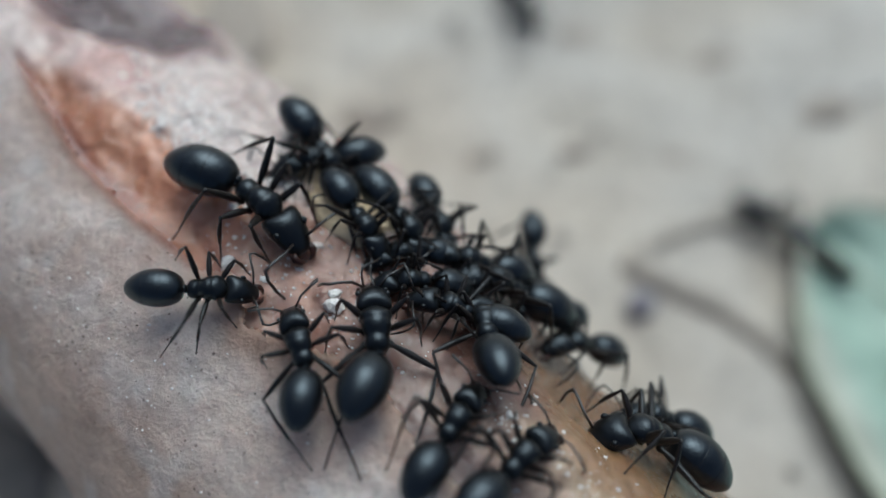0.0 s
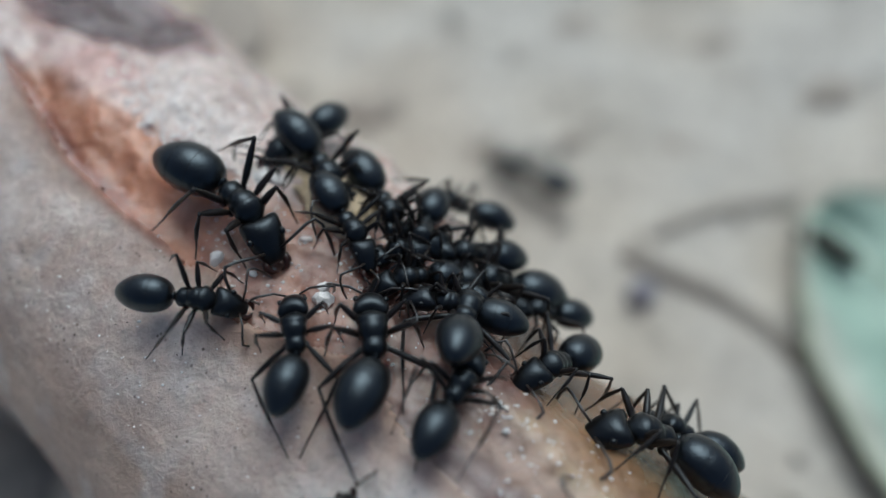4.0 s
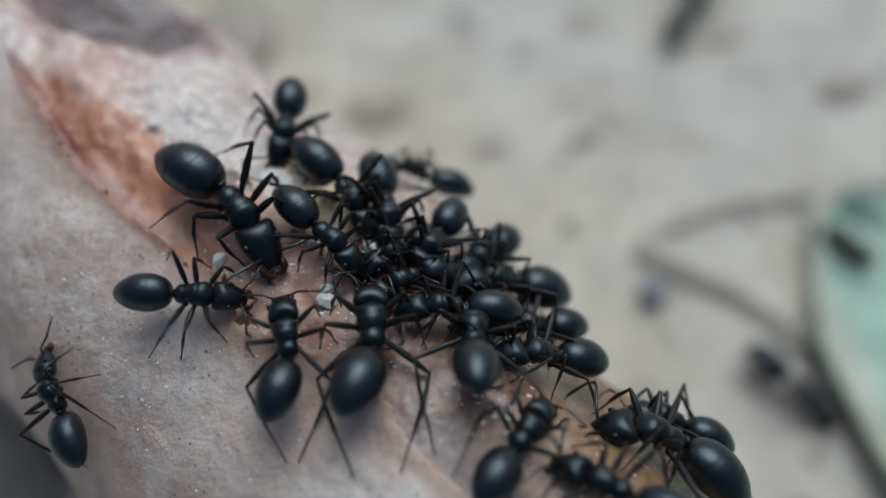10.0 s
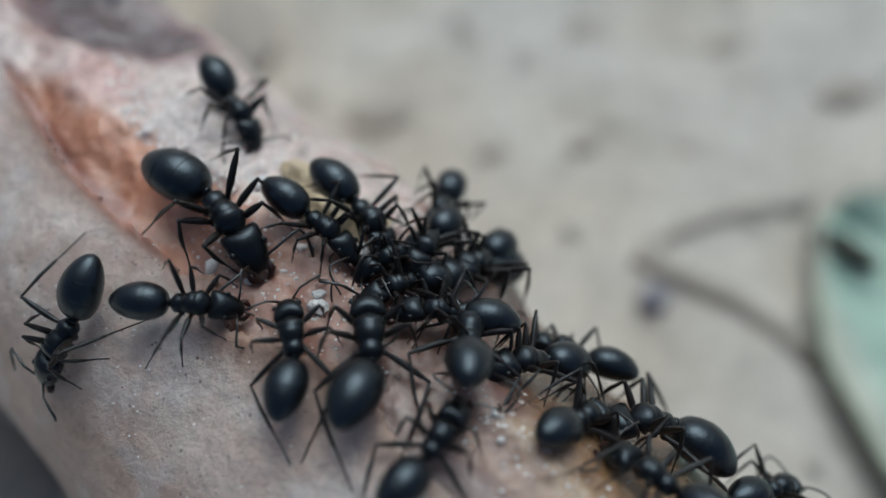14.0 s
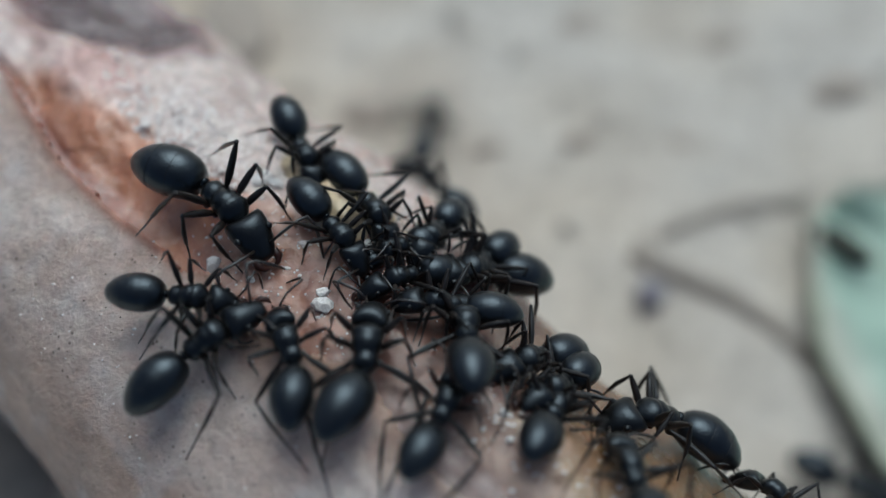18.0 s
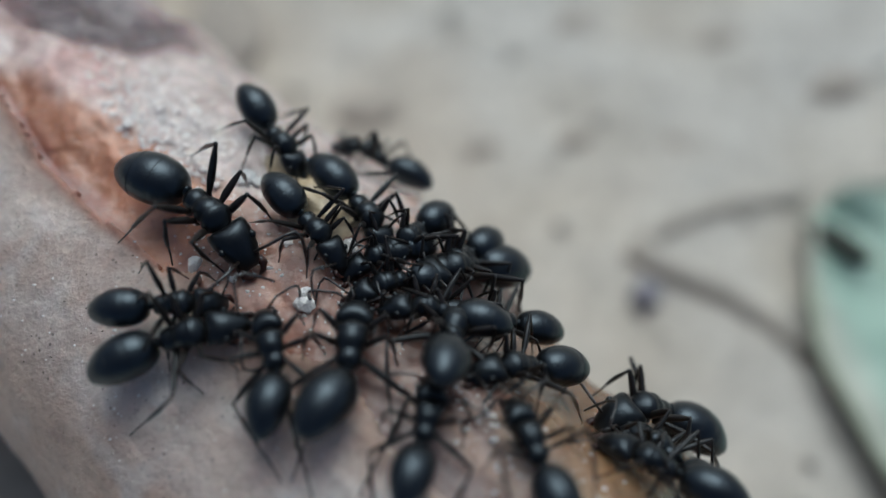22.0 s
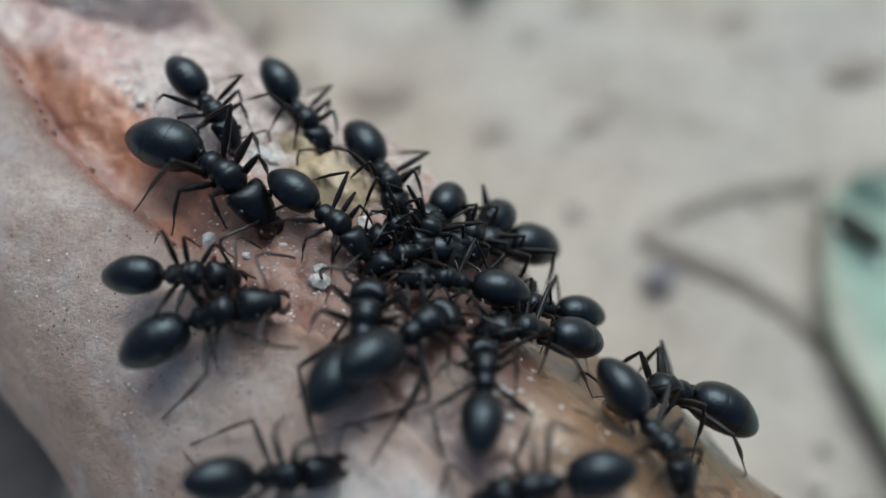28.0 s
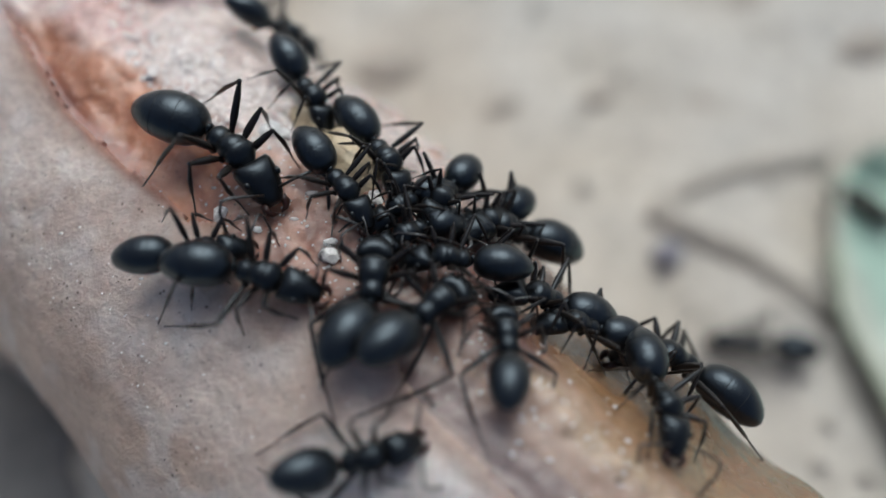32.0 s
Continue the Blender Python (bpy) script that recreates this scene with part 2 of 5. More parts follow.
def loft(bm, rings, sides=18):
    """A closed body of rings (x, z centre, half width, half height) along x."""
    loops = []
    for x, zc, ry, rz in rings:
        loops.append([bm.verts.new((x * MM, ry * MM * math.cos(a), (zc + rz * math.sin(a)) * MM))
                      for a in (2 * math.pi * i / sides for i in range(sides))])
    for a, b in zip(loops, loops[1:]):
        for i in range(sides):
            bm.faces.new((a[i], a[(i + 1) % sides], b[(i + 1) % sides], b[i]))
    bm.faces.new(loops[0][::-1])
    bm.faces.new(loops[-1])
    bmesh.ops.recalc_face_normals(bm, faces=bm.faces[:])
    return bm


def limb(bm, points, radii, sides=7):
    """A jointed tapered limb through points (millimetres)."""
    pts = [Vector(p) * MM for p in points]
    loops = []
    for i, (p, r) in enumerate(zip(pts, radii)):
        d = (pts[min(i + 1, len(pts) - 1)] - pts[max(i - 1, 0)]).normalized()
        side = d.cross(Vector((0, 0, 1)))
        side = side.normalized() if side.length > 1e-4 else Vector((1, 0, 0))
        top = side.cross(d)
        loops.append([bm.verts.new(p + (side * math.cos(a) + top * math.sin(a)) * r * MM)
                      for a in (2 * math.pi * k / sides for k in range(sides))])
    for a, b in zip(loops, loops[1:]):
        for k in range(sides):
            bm.faces.new((a[k], a[(k + 1) % sides], b[(k + 1) % sides], b[k]))
    bm.faces.new(loops[0][::-1])
    bm.faces.new(loops[-1])
    bmesh.ops.recalc_face_normals(bm, faces=bm.faces[:])
    return bm


def lump(bm, centre, size, seed, rough=0.25, cuts=3):
    """A rough stone or crumb: an icosphere pushed in and out."""
    made = bmesh.ops.create_icosphere(bm, subdivisions=cuts, radius=1.0)
    off = Vector((seed * 7.3, seed * 3.1, seed * 1.7))
    for v in made["verts"]:
        d = v.co.normalized()
        k = 1 + rough * noise.noise(d * 1.6 + off) + rough * 0.5 * noise.noise(d * 4 + off)
        v.co = Vector((d.x * size[0], d.y * size[1], d.z * size[2])) * k * MM + Vector(centre) * MM
    return bm


def scatter(name, items, mat, parent, label, cuts=1):
    """Many small lumps in one mesh: centre, size (millimetres), seed, roughness."""
    ball = bmesh.new()
    bmesh.ops.create_icosphere(ball, subdivisions=cuts, radius=1.0)
    unit = np.array([v.co[:] for v in ball.verts])
    tris = np.array([[v.index for v in f.verts] for f in ball.faces])
    ball.free()
    points, faces = [], []
    for n, (centre, size, seed, rough) in enumerate(items):
        rnd = np.random.RandomState(int(seed * 1000) % 65536)
        wave, shift = rnd.uniform(-2.2, 2.2, (3, 3)), rnd.uniform(0, 6.3, 3)
        k = 1 + rough * np.sin(unit @ wave.T + shift).mean(1) + 0.3 * rough * rnd.uniform(-1, 1, len(unit))
        points.append(unit * k[:, None] * np.array(size) + np.array(centre))
        faces.append(tris + n * len(unit))
    me = bpy.data.meshes.new(name)
    me.from_pydata((np.concatenate(points) * MM).tolist(), [], np.concatenate(faces).tolist())
    me.materials.append(mat)
    me.polygons.foreach_set("use_smooth", [True] * len(me.polygons))
    ob = new(name, me)
    if parent is not None:
        ob.parent = parent
    tagged(ob, label, kind="stuff")
    return ob


# the line on which the meat lies
YAW = -0.7522
ALONG = np.array([math.cos(YAW), math.sin(YAW), 0.0])
ACROSS = np.array([-math.sin(YAW), math.cos(YAW), 0.0])
MID = np.array([-5.75, -9.33, 1.50])


# ---- ground ----
def build_ground():
    near = np.arange(-70, 70.01, 0.7)
    far = 70 * np.geomspace(1.03, 1000, 60)
    line = np.concatenate([-far[::-1], near, far])
    x, y = np.meshgrid(line, line, indexing="ij")
    fade = step(90, 65, np.hypot(x, y))
    z = (0.35 * fractal(x / 9 + 3, y / 9 + 8, 3, 5) + 0.10 * fractal(x / 2.2, y / 2.2, 2, 9)) * fade
    pts = np.stack([x, y, z - 0.25 + GROUND], -1).reshape(-1, 3) * MM
    along, over = (x - MID[0]) * ALONG[0] + (y - MID[1]) * ALONG[1], (x - MID[0]) * ACROSS[0] + (y - MID[1]) * ACROSS[1]
    soaked = step(36, 20, np.abs(over) + 7 * fractal(x / 9, y / 9, 3, 17)) * step(0, -16, along + 8 * fractal(x / 12, y / 12, 2, 19))
    tint = 1 - soaked[..., None] * np.array([0.04, 0.09, 0.145])
    ob = grid_mesh("ground", pts, len(line), len(line), MAT_SAND, tints=tint.reshape(-1, 3))
    tagged(ob, "pale grey-beige sandy soil, dry and uneven", "ground", kind="structure")
    rnd = random.Random(4)
    grains = []
    for i in range(420):
        px, py = rnd.uniform(-50, 62), rnd.uniform(-16, 90)
        r = rnd.choice((0.2, 0.25, 0.3, 0.4, 0.6))
        grains.append(((px, py, r * 0.1 + GROUND), (r, r * rnd.uniform(0.7, 1.2), r * 0.7), i * 0.37, 0.4))
    tagged(scatter("soil_grains", grains, MAT_GRAIN, None, "loose grains of sand and soil on the ground"), category="soil")


# ---- the scrap of meat ----
def hide_edge(s):
    """The upper edge of the skin: degrees from the top towards the near side, at s millimetres along."""
    return np.interp(s, (-36, -26, -19.2, -13, -9.3, -5.4, -4, -1.7, -0.2, 1.5, 3.2, 4.4, 5.5, 9.8, 16, 34),
                     (-14, -6, 1, 7, 7, 5, 2.5, 6, 5, 1, -2.5, -2, 0, 1, 3, 5))


def meat_point(s, phi, lift=0.0):
    """Places on the meat: s along it, phi degrees from the top, lift above its plain round (all arrays)."""
    r = 11.11 + 0.0222 * s + lift
    a = np.radians(np.clip(phi, -90, 90))
    down = np.clip((np.abs(phi) - 90) / 26, 0, 1.1) * (MID[2] - GROUND)
    r = r * (1 - 0.1 * down / (MID[2] - GROUND))
    return MID - down[..., None] * np.array([0, 0, 1.0]) + s[..., None] * ALONG - (r * np.sin(a))[..., None] * ACROSS + (r * np.cos(a))[..., None] * np.array([0, 0, 1.0])


def meat_relief(s, phi):
    under = hide_edge(s) - phi
    open_part = step(-1.0, -9.0, s) * step(-20.5, -16, s)
    groove = np.exp(-((under - 3.0) / 4.5) ** 2) * (0.1 * step(-20, -16, s) + 0.14 * open_part) + 0.1 * step(19, 3, under) * open_part
    groove = groove * step(6, 2, s) * step(-3, 0, under)
    rumple = 0.17 * fractal(s / 1.5, phi / 8.0, 3, 21) * step(-1, 3, under) * (0.35 + 0.65 * step(6, 0, s))
    bubbles = 0.2 * np.abs(fractal(s / 0.8 + 3, phi / 4.2, 2, 23)) * step(8, 14, under) * step(2, -4, s)
    swell = 0.35 * fractal(s / 7 + 5, phi / 40 + 2, 2, 31) + 0.3 * np.exp(-((s + 15) / 3.5) ** 2 - ((phi + 1) / 7.0) ** 2) * step(0, 3, under) + 0.45 * fractal(s / 3.2 + 1, phi / 25, 2, 35) * step(-12, -35, phi)
    fat = 0.30 * np.exp(-((s - 12) / 5.0) ** 2 - ((phi + 14) / 14.0) ** 2)
    torn = 0.06 * fractal(s / 6 + 0.35 * phi / 3.5, phi / 3.5, 2, 33) * step(5, 9, s) * step(0, 4, under) * step(45, 25, under)
    hollow = 1.6 * step(1.2, 0.2, ((s + 22) / 5.7) ** 2 + ((phi + 38) / 25.0) ** 2)
    slack = 1.3 * step(1, 7, s) * step(-14, -42, phi)
    ridge = np.exp(-((phi + 15 - 2 * fractal(s / 3, s * 0, 2, 36)) / 3.0) ** 2) * step(7.0, 10.0, s) * step(21, 15, s)
    fatty = ridge * (0.16 + 0.11 * fractal(s / 0.45, phi / 1.9, 2, 37))
    streak = 0.03 * fractal(s / 2.2 + phi / 6, phi / 1.4, 2, 38) * step(4, 6, s) * step(12, 2, under)
    return fatty + streak + swell - groove + rumple + bubbles + fat + torn - hollow - slack


def meat_tint(s, phi):
    edge = hide_edge(s) + 2.2 * fractal(s / 2.5, phi / 10, 2, 41)
    under = edge - phi
    n = fractal(s / 4, phi / 16, 3, 51)
    f = fractal(s / 1.4, phi / 6, 3, 57)
    pick = lambda c: np.array(c)[None, None, :]
    white, groove, flesh = pick((0.67, 0.59, 0.56)), pick((0.49, 0.21, 0.11)), pick((0.30, 0.15, 0.11))
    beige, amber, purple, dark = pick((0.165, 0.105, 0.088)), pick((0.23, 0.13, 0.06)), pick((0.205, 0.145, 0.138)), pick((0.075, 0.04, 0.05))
    blend = lambda a, b, w: a * (1 - w[..., None]) + b * w[..., None]
    col = blend(white + 0 * s[..., None], pick((0.60, 0.42, 0.38)), step(0.0, 0.8, n) * 0.8)
    col = blend(col, pick((0.76, 0.69, 0.65)), step(0.25, 0.7, f) * 0.55)
    band = np.interp(s, (-20, -17.5, -15, -12, -8, 0), (1, 8, 13, 17, 20, 21))
    col = blend(col, groove, step(band + 6, band - 4, under + 1.2 * f) * step(-1.0, -6, s) * step(-20.5, -18.5, s))
    col = blend(col, pick((0.24, 0.07, 0.045)), step(5.5, 0.2, under) * step(-5, -11, s) * step(-21, -19, s) * 0.9)
    col = blend(col, flesh, step(-6.5, -3.5, s + 1.0 * n) * step(42, 30, under))
    col = blend(col, pick((0.43, 0.205, 0.125)), step(0.1, 0.8, f) * step(-7, -4, s) * step(3, 0, s) * 0.6)
    # brown flesh under the crowd, tinted darker to include the ants' shade
    col = blend(col, beige, step(3.0, 7.0, s + 1.5 * n))
    col = blend(col, pick((0.165, 0.08, 0.062)), step(1.0, 3.0, s) * step(12.0, 8.5, s + 1.5 * f) * 0.85)
    col = blend(col, amber, step(4.0, 8.0, s) * step(20, 32, under + 9 * n) * 0.85)
    col = blend(col, pick((0.26, 0.145, 0.095)), step(4, 7, s) * step(11, 8, s) * step(12, 8, under))
    col = blend(col, pick((0.68, 0.62, 0.56)), step(0.2, 0.7, fractal(s / 5 + 0.35 * phi / 3, phi / 3, 2, 77)) * step(10, 13, s) * step(22, 14, under) * 0.55)
    col = blend(col, purple, step(9.5, 4.5, under + 2 * f) * step(4, 6, s) * step(15, 11, s) * 0.9)
    col = blend(col, pick((0.40, 0.33, 0.31)), step(0.25, 0.7, fractal(s / 2.2 + phi / 6, phi / 1.4, 2, 38)) * step(4, 6, s) * step(10, 3, under) * 0.3)
    col = blend(col, pick((0.47, 0.33, 0.25)), step(8, 11, s + n) * step(5, 9, under + 2 * f) * step(26, 17, under) * 0.8)
    col = blend(col, pick((0.31, 0.185, 0.09)), step(7, 10, s + n) * step(16, 23, under + 4 * n) * step(44, 34, under) * 0.8)
    ridge = np.exp(-((phi + 15 - 2 * fractal(s / 3, s * 0, 2, 36)) / 2.8) ** 2) * step(7.0, 10.0, s) * step(21, 15, s)
    col = blend(col, pick((0.43, 0.33, 0.21)), np.clip(ridge * (0.55 + 0.5 * f), 0, 1))
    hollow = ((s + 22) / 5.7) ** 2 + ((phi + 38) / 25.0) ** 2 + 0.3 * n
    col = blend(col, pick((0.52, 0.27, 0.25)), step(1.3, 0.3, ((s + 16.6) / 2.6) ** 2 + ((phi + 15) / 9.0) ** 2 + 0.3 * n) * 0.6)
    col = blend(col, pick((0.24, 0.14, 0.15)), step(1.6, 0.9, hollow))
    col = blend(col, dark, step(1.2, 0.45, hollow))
    return col


def skin_tint(s, phi):
    n = fractal(s / 5, phi / 22, 3, 61)
    m = fractal(s / 1.6, phi / 8, 2, 71)
    pick = lambda c: np.array(c)[None, None, :]
    blend = lambda a, b, w: a * (1 - w[..., None]) + b * w[..., None]
    col = blend(pick((0.58, 0.505, 0.46)) + 0 * s[..., None], pick((0.56, 0.435, 0.36)), step(-0.2, 0.8, n) * 0.75)
    col = blend(col, pick((0.47, 0.345, 0.27)), step(24, 48, phi + 8 * n) * step(6, 1, s + 2 * n) * 0.7)
    col = blend(col, pick((0.64, 0.60, 0.58)), step(0.1, 0.9, m + 0.3 * n) * 0.6)
    col = blend(col, pick((0.77, 0.74, 0.725)), step(3, 8, s + 1.5 * n) * step(48, 22, phi) * 0.8)
    # browner skin below the torn edge, with the ants' soft shade painted in
    col = blend(col, pick((0.40, 0.285, 0.225)), step(-5, -1, s + 1.5 * n) * step(9, 4, s + 1.5 * n) * step(26, 8, phi + 5 * m) * 0.5)
    rim = phi - hide_edge(s)
    col = blend(col, pick((0.40, 0.265, 0.20)), step(9, 0.5, rim + 2 * m) * step(-20, -17, s) * 0.75)
    col = blend(col, pick((0.64, 0.55, 0.52)), step(-16.5, -20, s) * step(14, 0, rim) * 0.9)
    col = blend(col, pick((0.31, 0.13, 0.085)), step(3.4, 0.4, rim) * step(-3, -6, s) * step(-20, -18, s) * 0.9)
    return col


def build_meat():
    meat = new("meat_scrap")
    tagged(meat, "pinkish scrap of meat with torn pale skin lying on the soil", "meat")
    s, phi = np.meshgrid(np.arange(-36, 34.01, 0.2), np.arange(-118, 118.01, 1.0), indexing="ij")
    rows, cols = s.shape
    round_off = step(-36, -31, s) * step(34, 29, s)
    pts = meat_point(s, phi, meat_relief(s, phi) - 5 * (1 - round_off))
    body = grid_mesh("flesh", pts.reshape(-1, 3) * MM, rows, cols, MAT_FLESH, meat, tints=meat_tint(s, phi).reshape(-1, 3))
    body["label"] = "wet orange-pink flesh with glistening white tissue"
    s, phi = np.meshgrid(np.arange(-35.5, 33.51, 0.2), np.arange(-22, 116.01, 0.8), indexing="ij")
    ragged = hide_edge(s) + (1.6 * fractal(s / 1.3, phi * 0, 3, 81) + 0.5 * fractal(s / 0.4, phi * 0, 2, 82)) * (0.25 + 0.75 * step(-7, -3, s) * step(6, 2, s))
    rim = phi - ragged
    lip = step(-6, -1, s) * (0.15 + 0.85 * step(5, 2, s))
    lift = 0.13 + 0.15 * lip + lip * (0.28 * np.exp(-(rim / 4.0) ** 2) - 0.2 * step(1.5, 0, rim))  + 0.35 * fractal(s / 7 + 5, phi / 40 + 2, 2, 31) + 0.06 * fractal(s / 1.2, phi / 6, 2, 91) + 0.07 * fractal(s / 4 + phi / 9, phi / 2.6, 2, 95) * step(3, 8, s) * step(35, 10, phi)
    skin = grid_mesh("skin", meat_point(s, phi, lift).reshape(-1, 3) * MM, rows=s.shape[0], cols=s.shape[1], mat=MAT_SKIN, parent=meat,
                     tints=skin_tint(s, phi).reshape(-1, 3), keep=rim > 0)
    skin["label"] = "pale skin with fine dark pores and a torn edge"
    thick = skin.modifiers.new("thickness", "SOLIDIFY")
    thick.thickness, thick.offset = 0.3 * MM, -1
    for k, (ls, lp, size) in enumerate(((-3.0, -26.5, (1.9, 1.25, 1.1)), (-1.2, -31, (1.2, 0.8, 0.75)), (-5.4, -29, (1.1, 0.8, 0.7)))):
        p = meat_point(np.array(ls), np.array(float(lp)), np.array(0.2))
        b = part("fat_lump", lump(bmesh.new(), (0, 0, 0), size, k + 2, 0.3, 4), MAT_LUMP, meat, "cream-yellow lump of fat")
        b.matrix_basis = pose(*(p * MM), 0, 0, -40)
    rnd = random.Random(31)

    def on_meat(bs, bp):
        if bp < float(hide_edge(bs)):
            up = float(meat_relief(np.array(bs), np.array(bp)))
        else:
            up = 0.3 + 0.35 * float(fractal(np.array(bs / 7 + 5), np.array(bp / 40 + 2), 2, 31))
        return tuple(meat_point(np.array(bs), np.array(bp), np.array(up)))

    # small wet beads; their white imitates highlights on the wet flesh
    beads = []
    for s0, s1, p0, p1, count in ((-14, -3, -34, -10, 50), (-7, 2, -22, 3, 240), (3, 14, -26, -2, 120), (6, 13.5, -17.5, -12, 80)):
        for _ in range(count):
            bs, bp, r = rnd.uniform(s0, s1), rnd.uniform(p0, p1), rnd.choice((0.015, 0.02, 0.025, 0.03, 0.05))
            beads.append((on_meat(bs, bp), (r * rnd.uniform(0.7, 2.4), r * rnd.uniform(0.7, 1.8), r * 0.5), rnd.random() * 9, 0.7))
    scatter("moisture", beads, MAT_GLINT_BEAD, meat, "tiny wet beads whitened to stand in for glints", 2)
    grit = []
    for _ in range(420):
        bs, bp = rnd.gauss(-10.5, 3.0), rnd.gauss(-17, 6.5)
        if bp < float(hide_edge(bs)) - 17:
            r = rnd.uniform(0.05, 0.15)
            grit.append((on_meat(bs, bp), (r * rnd.uniform(0.8, 1.9), r * rnd.uniform(0.8, 1.7), r * 0.30), rnd.random() * 9, 0.5))
    scatter("fatty_tissue", grit, MAT_GRANULE, meat, "glassy white granules of fatty tissue", 2)
    dirt = []
    for k in range(300):
        ds, dp, r = (13.2, -12.2, 0.10) if k == 0 else (rnd.uniform(-12, 16), rnd.uniform(-4, 45), rnd.choice((0.012, 0.016, 0.02, 0.03)))
        dirt.append((on_meat(ds, dp), (r * rnd.uniform(0.8, 1.6), r, r * 0.8), k * 0.31, 0.5))
    scatter("dirt_specks", dirt, MAT_DIRT, meat, "fine dark specks of dirt")
    flakes = []
    for k in range(160):
        ds, dp, r = rnd.uniform(-10, 14), rnd.uniform(6, 40), rnd.choice((0.02, 0.025, 0.035, 0.05))
        flakes.append((on_meat(ds, dp), (r * rnd.uniform(0.8, 1.8), r, r * 0.5), k * 0.53, 0.6))
    scatter("skin_flakes", flakes, MAT_CRUMB, meat, "tiny white flakes on the skin")
    return meat


def build_crumbs():
    rnd = random.Random(9)
    for ls, lp, r in ((0.0, -8, 0.52), (-0.4, -10, 0.34), (-4.5, 1, 0.44), (-6.3, -20.7, 0.62), (-5.7, -22, 0.4), (-0.6, -24, 0.5), (-6.4, -9, 0.3), (-6.0, -11, 0.34), (-2.9, -2, 0.22), (8.0, -15, 0.2), (8.8, -12, 0.18)):
        p = meat_point(np.array(float(ls)), np.array(float(lp)), np.array(0.12))
        p += (meat_relief(np.array([[float(ls)]]), np.array([[float(lp)]]))[0, 0]) * np.array([0, 0, 1.0]) - np.array([0, 0, 0.05])
        c = part("crumb", lump(bmesh.new(), (0, 0, 0), (r * 0.85, r * 0.6, r * 0.45), rnd.random() * 9, 0.5, 2), MAT_CRUMB, smooth=False)
        c.matrix_basis = pose(*(p * MM), rnd.uniform(-20, 20), rnd.uniform(-20, 20), rnd.uniform(0, 180))
        tagged(c, "tiny glassy white crumb stuck to wet flesh", "crumb", "crumbs on the meat")


# ---- things on the ground ----
def build_litter():
    for at, size, mat, name, label, cat in (
            ((15.9, 3.8, -15.45), (1.24, 1.10, 1.10), MAT_PEBBLE, "pebble", "small dark blue-grey pebble on sandy soil", "pebble"),
            ((-5.7, 21.8, -16.35), (3.03, 1.65, 0.69), MAT_CLOD, "soil_clod", "flat brown clod of soil on pale sand", "soil"),
            ((-18.6, 31.2, -16.28), (3.45, 5.52, 0.69), MAT_CLOD, "soil_clod", "flat brown clod of soil behind the meat", "soil"),
            ((4.0, 17.8, -16.23), (1.52, 0.69, 0.41), MAT_CLOD, "soil_clod", "small brown clod of soil on pale sand", "soil"),
            ((25.5, 29.2, -16.23), (2.21, 1.10, 0.48), MAT_CLOD, "soil_clod", "small brown clod of soil on pale sand", "soil"),
            ((11.8, 18.5, -16.23), (1.24, 0.83, 0.41), MAT_CLOD, "soil_clod", "small brown clod of soil on pale sand", "soil"),
            ((20.2, 18.0, -16.23), (1.38, 0.97, 0.41), MAT_CLOD, "soil_clod", "small brown clod of soil on pale sand", "soil"),
            ((35.1, 23.7, -16.23), (2.49, 1.24, 0.48), MAT_CLOD, "soil_clod", "small brown clod of soil on pale sand", "soil"),
            ((12.9, 31.2, -16.23), (1.80, 1.10, 0.48), MAT_CLOD, "soil_clod", "small brown clod of soil on pale sand", "soil"),
            # added lump at the meat's foot, its dark colour stands in for shade
            ((-32.4, -12.9, -16.55), (7.58, 8.96, 3.03), MAT_SHADE_LUMP, "stone", "added dark grey lump for the shade beside the meat", "stone"),
            ((30.8, 7.5, -14.20), (2.75, 1.04, 0.69), MAT_BARK, "bark_chip", "dark chip of bark lying on a green leaf", "bark")):
        c = part(name, lump(bmesh.new(), (0, 0, 0), size, at[0], 0.3, 3), mat)
        c.matrix_basis = pose(*(v * MM for v in at), 0, 0, -35 if mat is MAT_BARK else 15)
        tagged(c, label, cat)
    for pts, r in ((((29.7, 12.7, -16.30), (24.9, 12.2, -16.20), (20.0, 10.8, -16.25), (16.9, 9.2, -16.15), (15.6, 8.3, -16.20)), 0.85),
                   (((15.5, 8.4, -16.20), (17.6, 6.7, -16.25), (22.1, 4.3, -16.20), (25.6, 1.7, -16.30), (27.5, -1.2, -16.40)), 1.3)):
        t = part("twig", limb(bmesh.new(), pts, [r * k for k in np.linspace(1.1, 0.7, len(pts))], 9), MAT_TWIG)
        tagged(t, "weathered grey-brown twig lying on the sand", "twig")


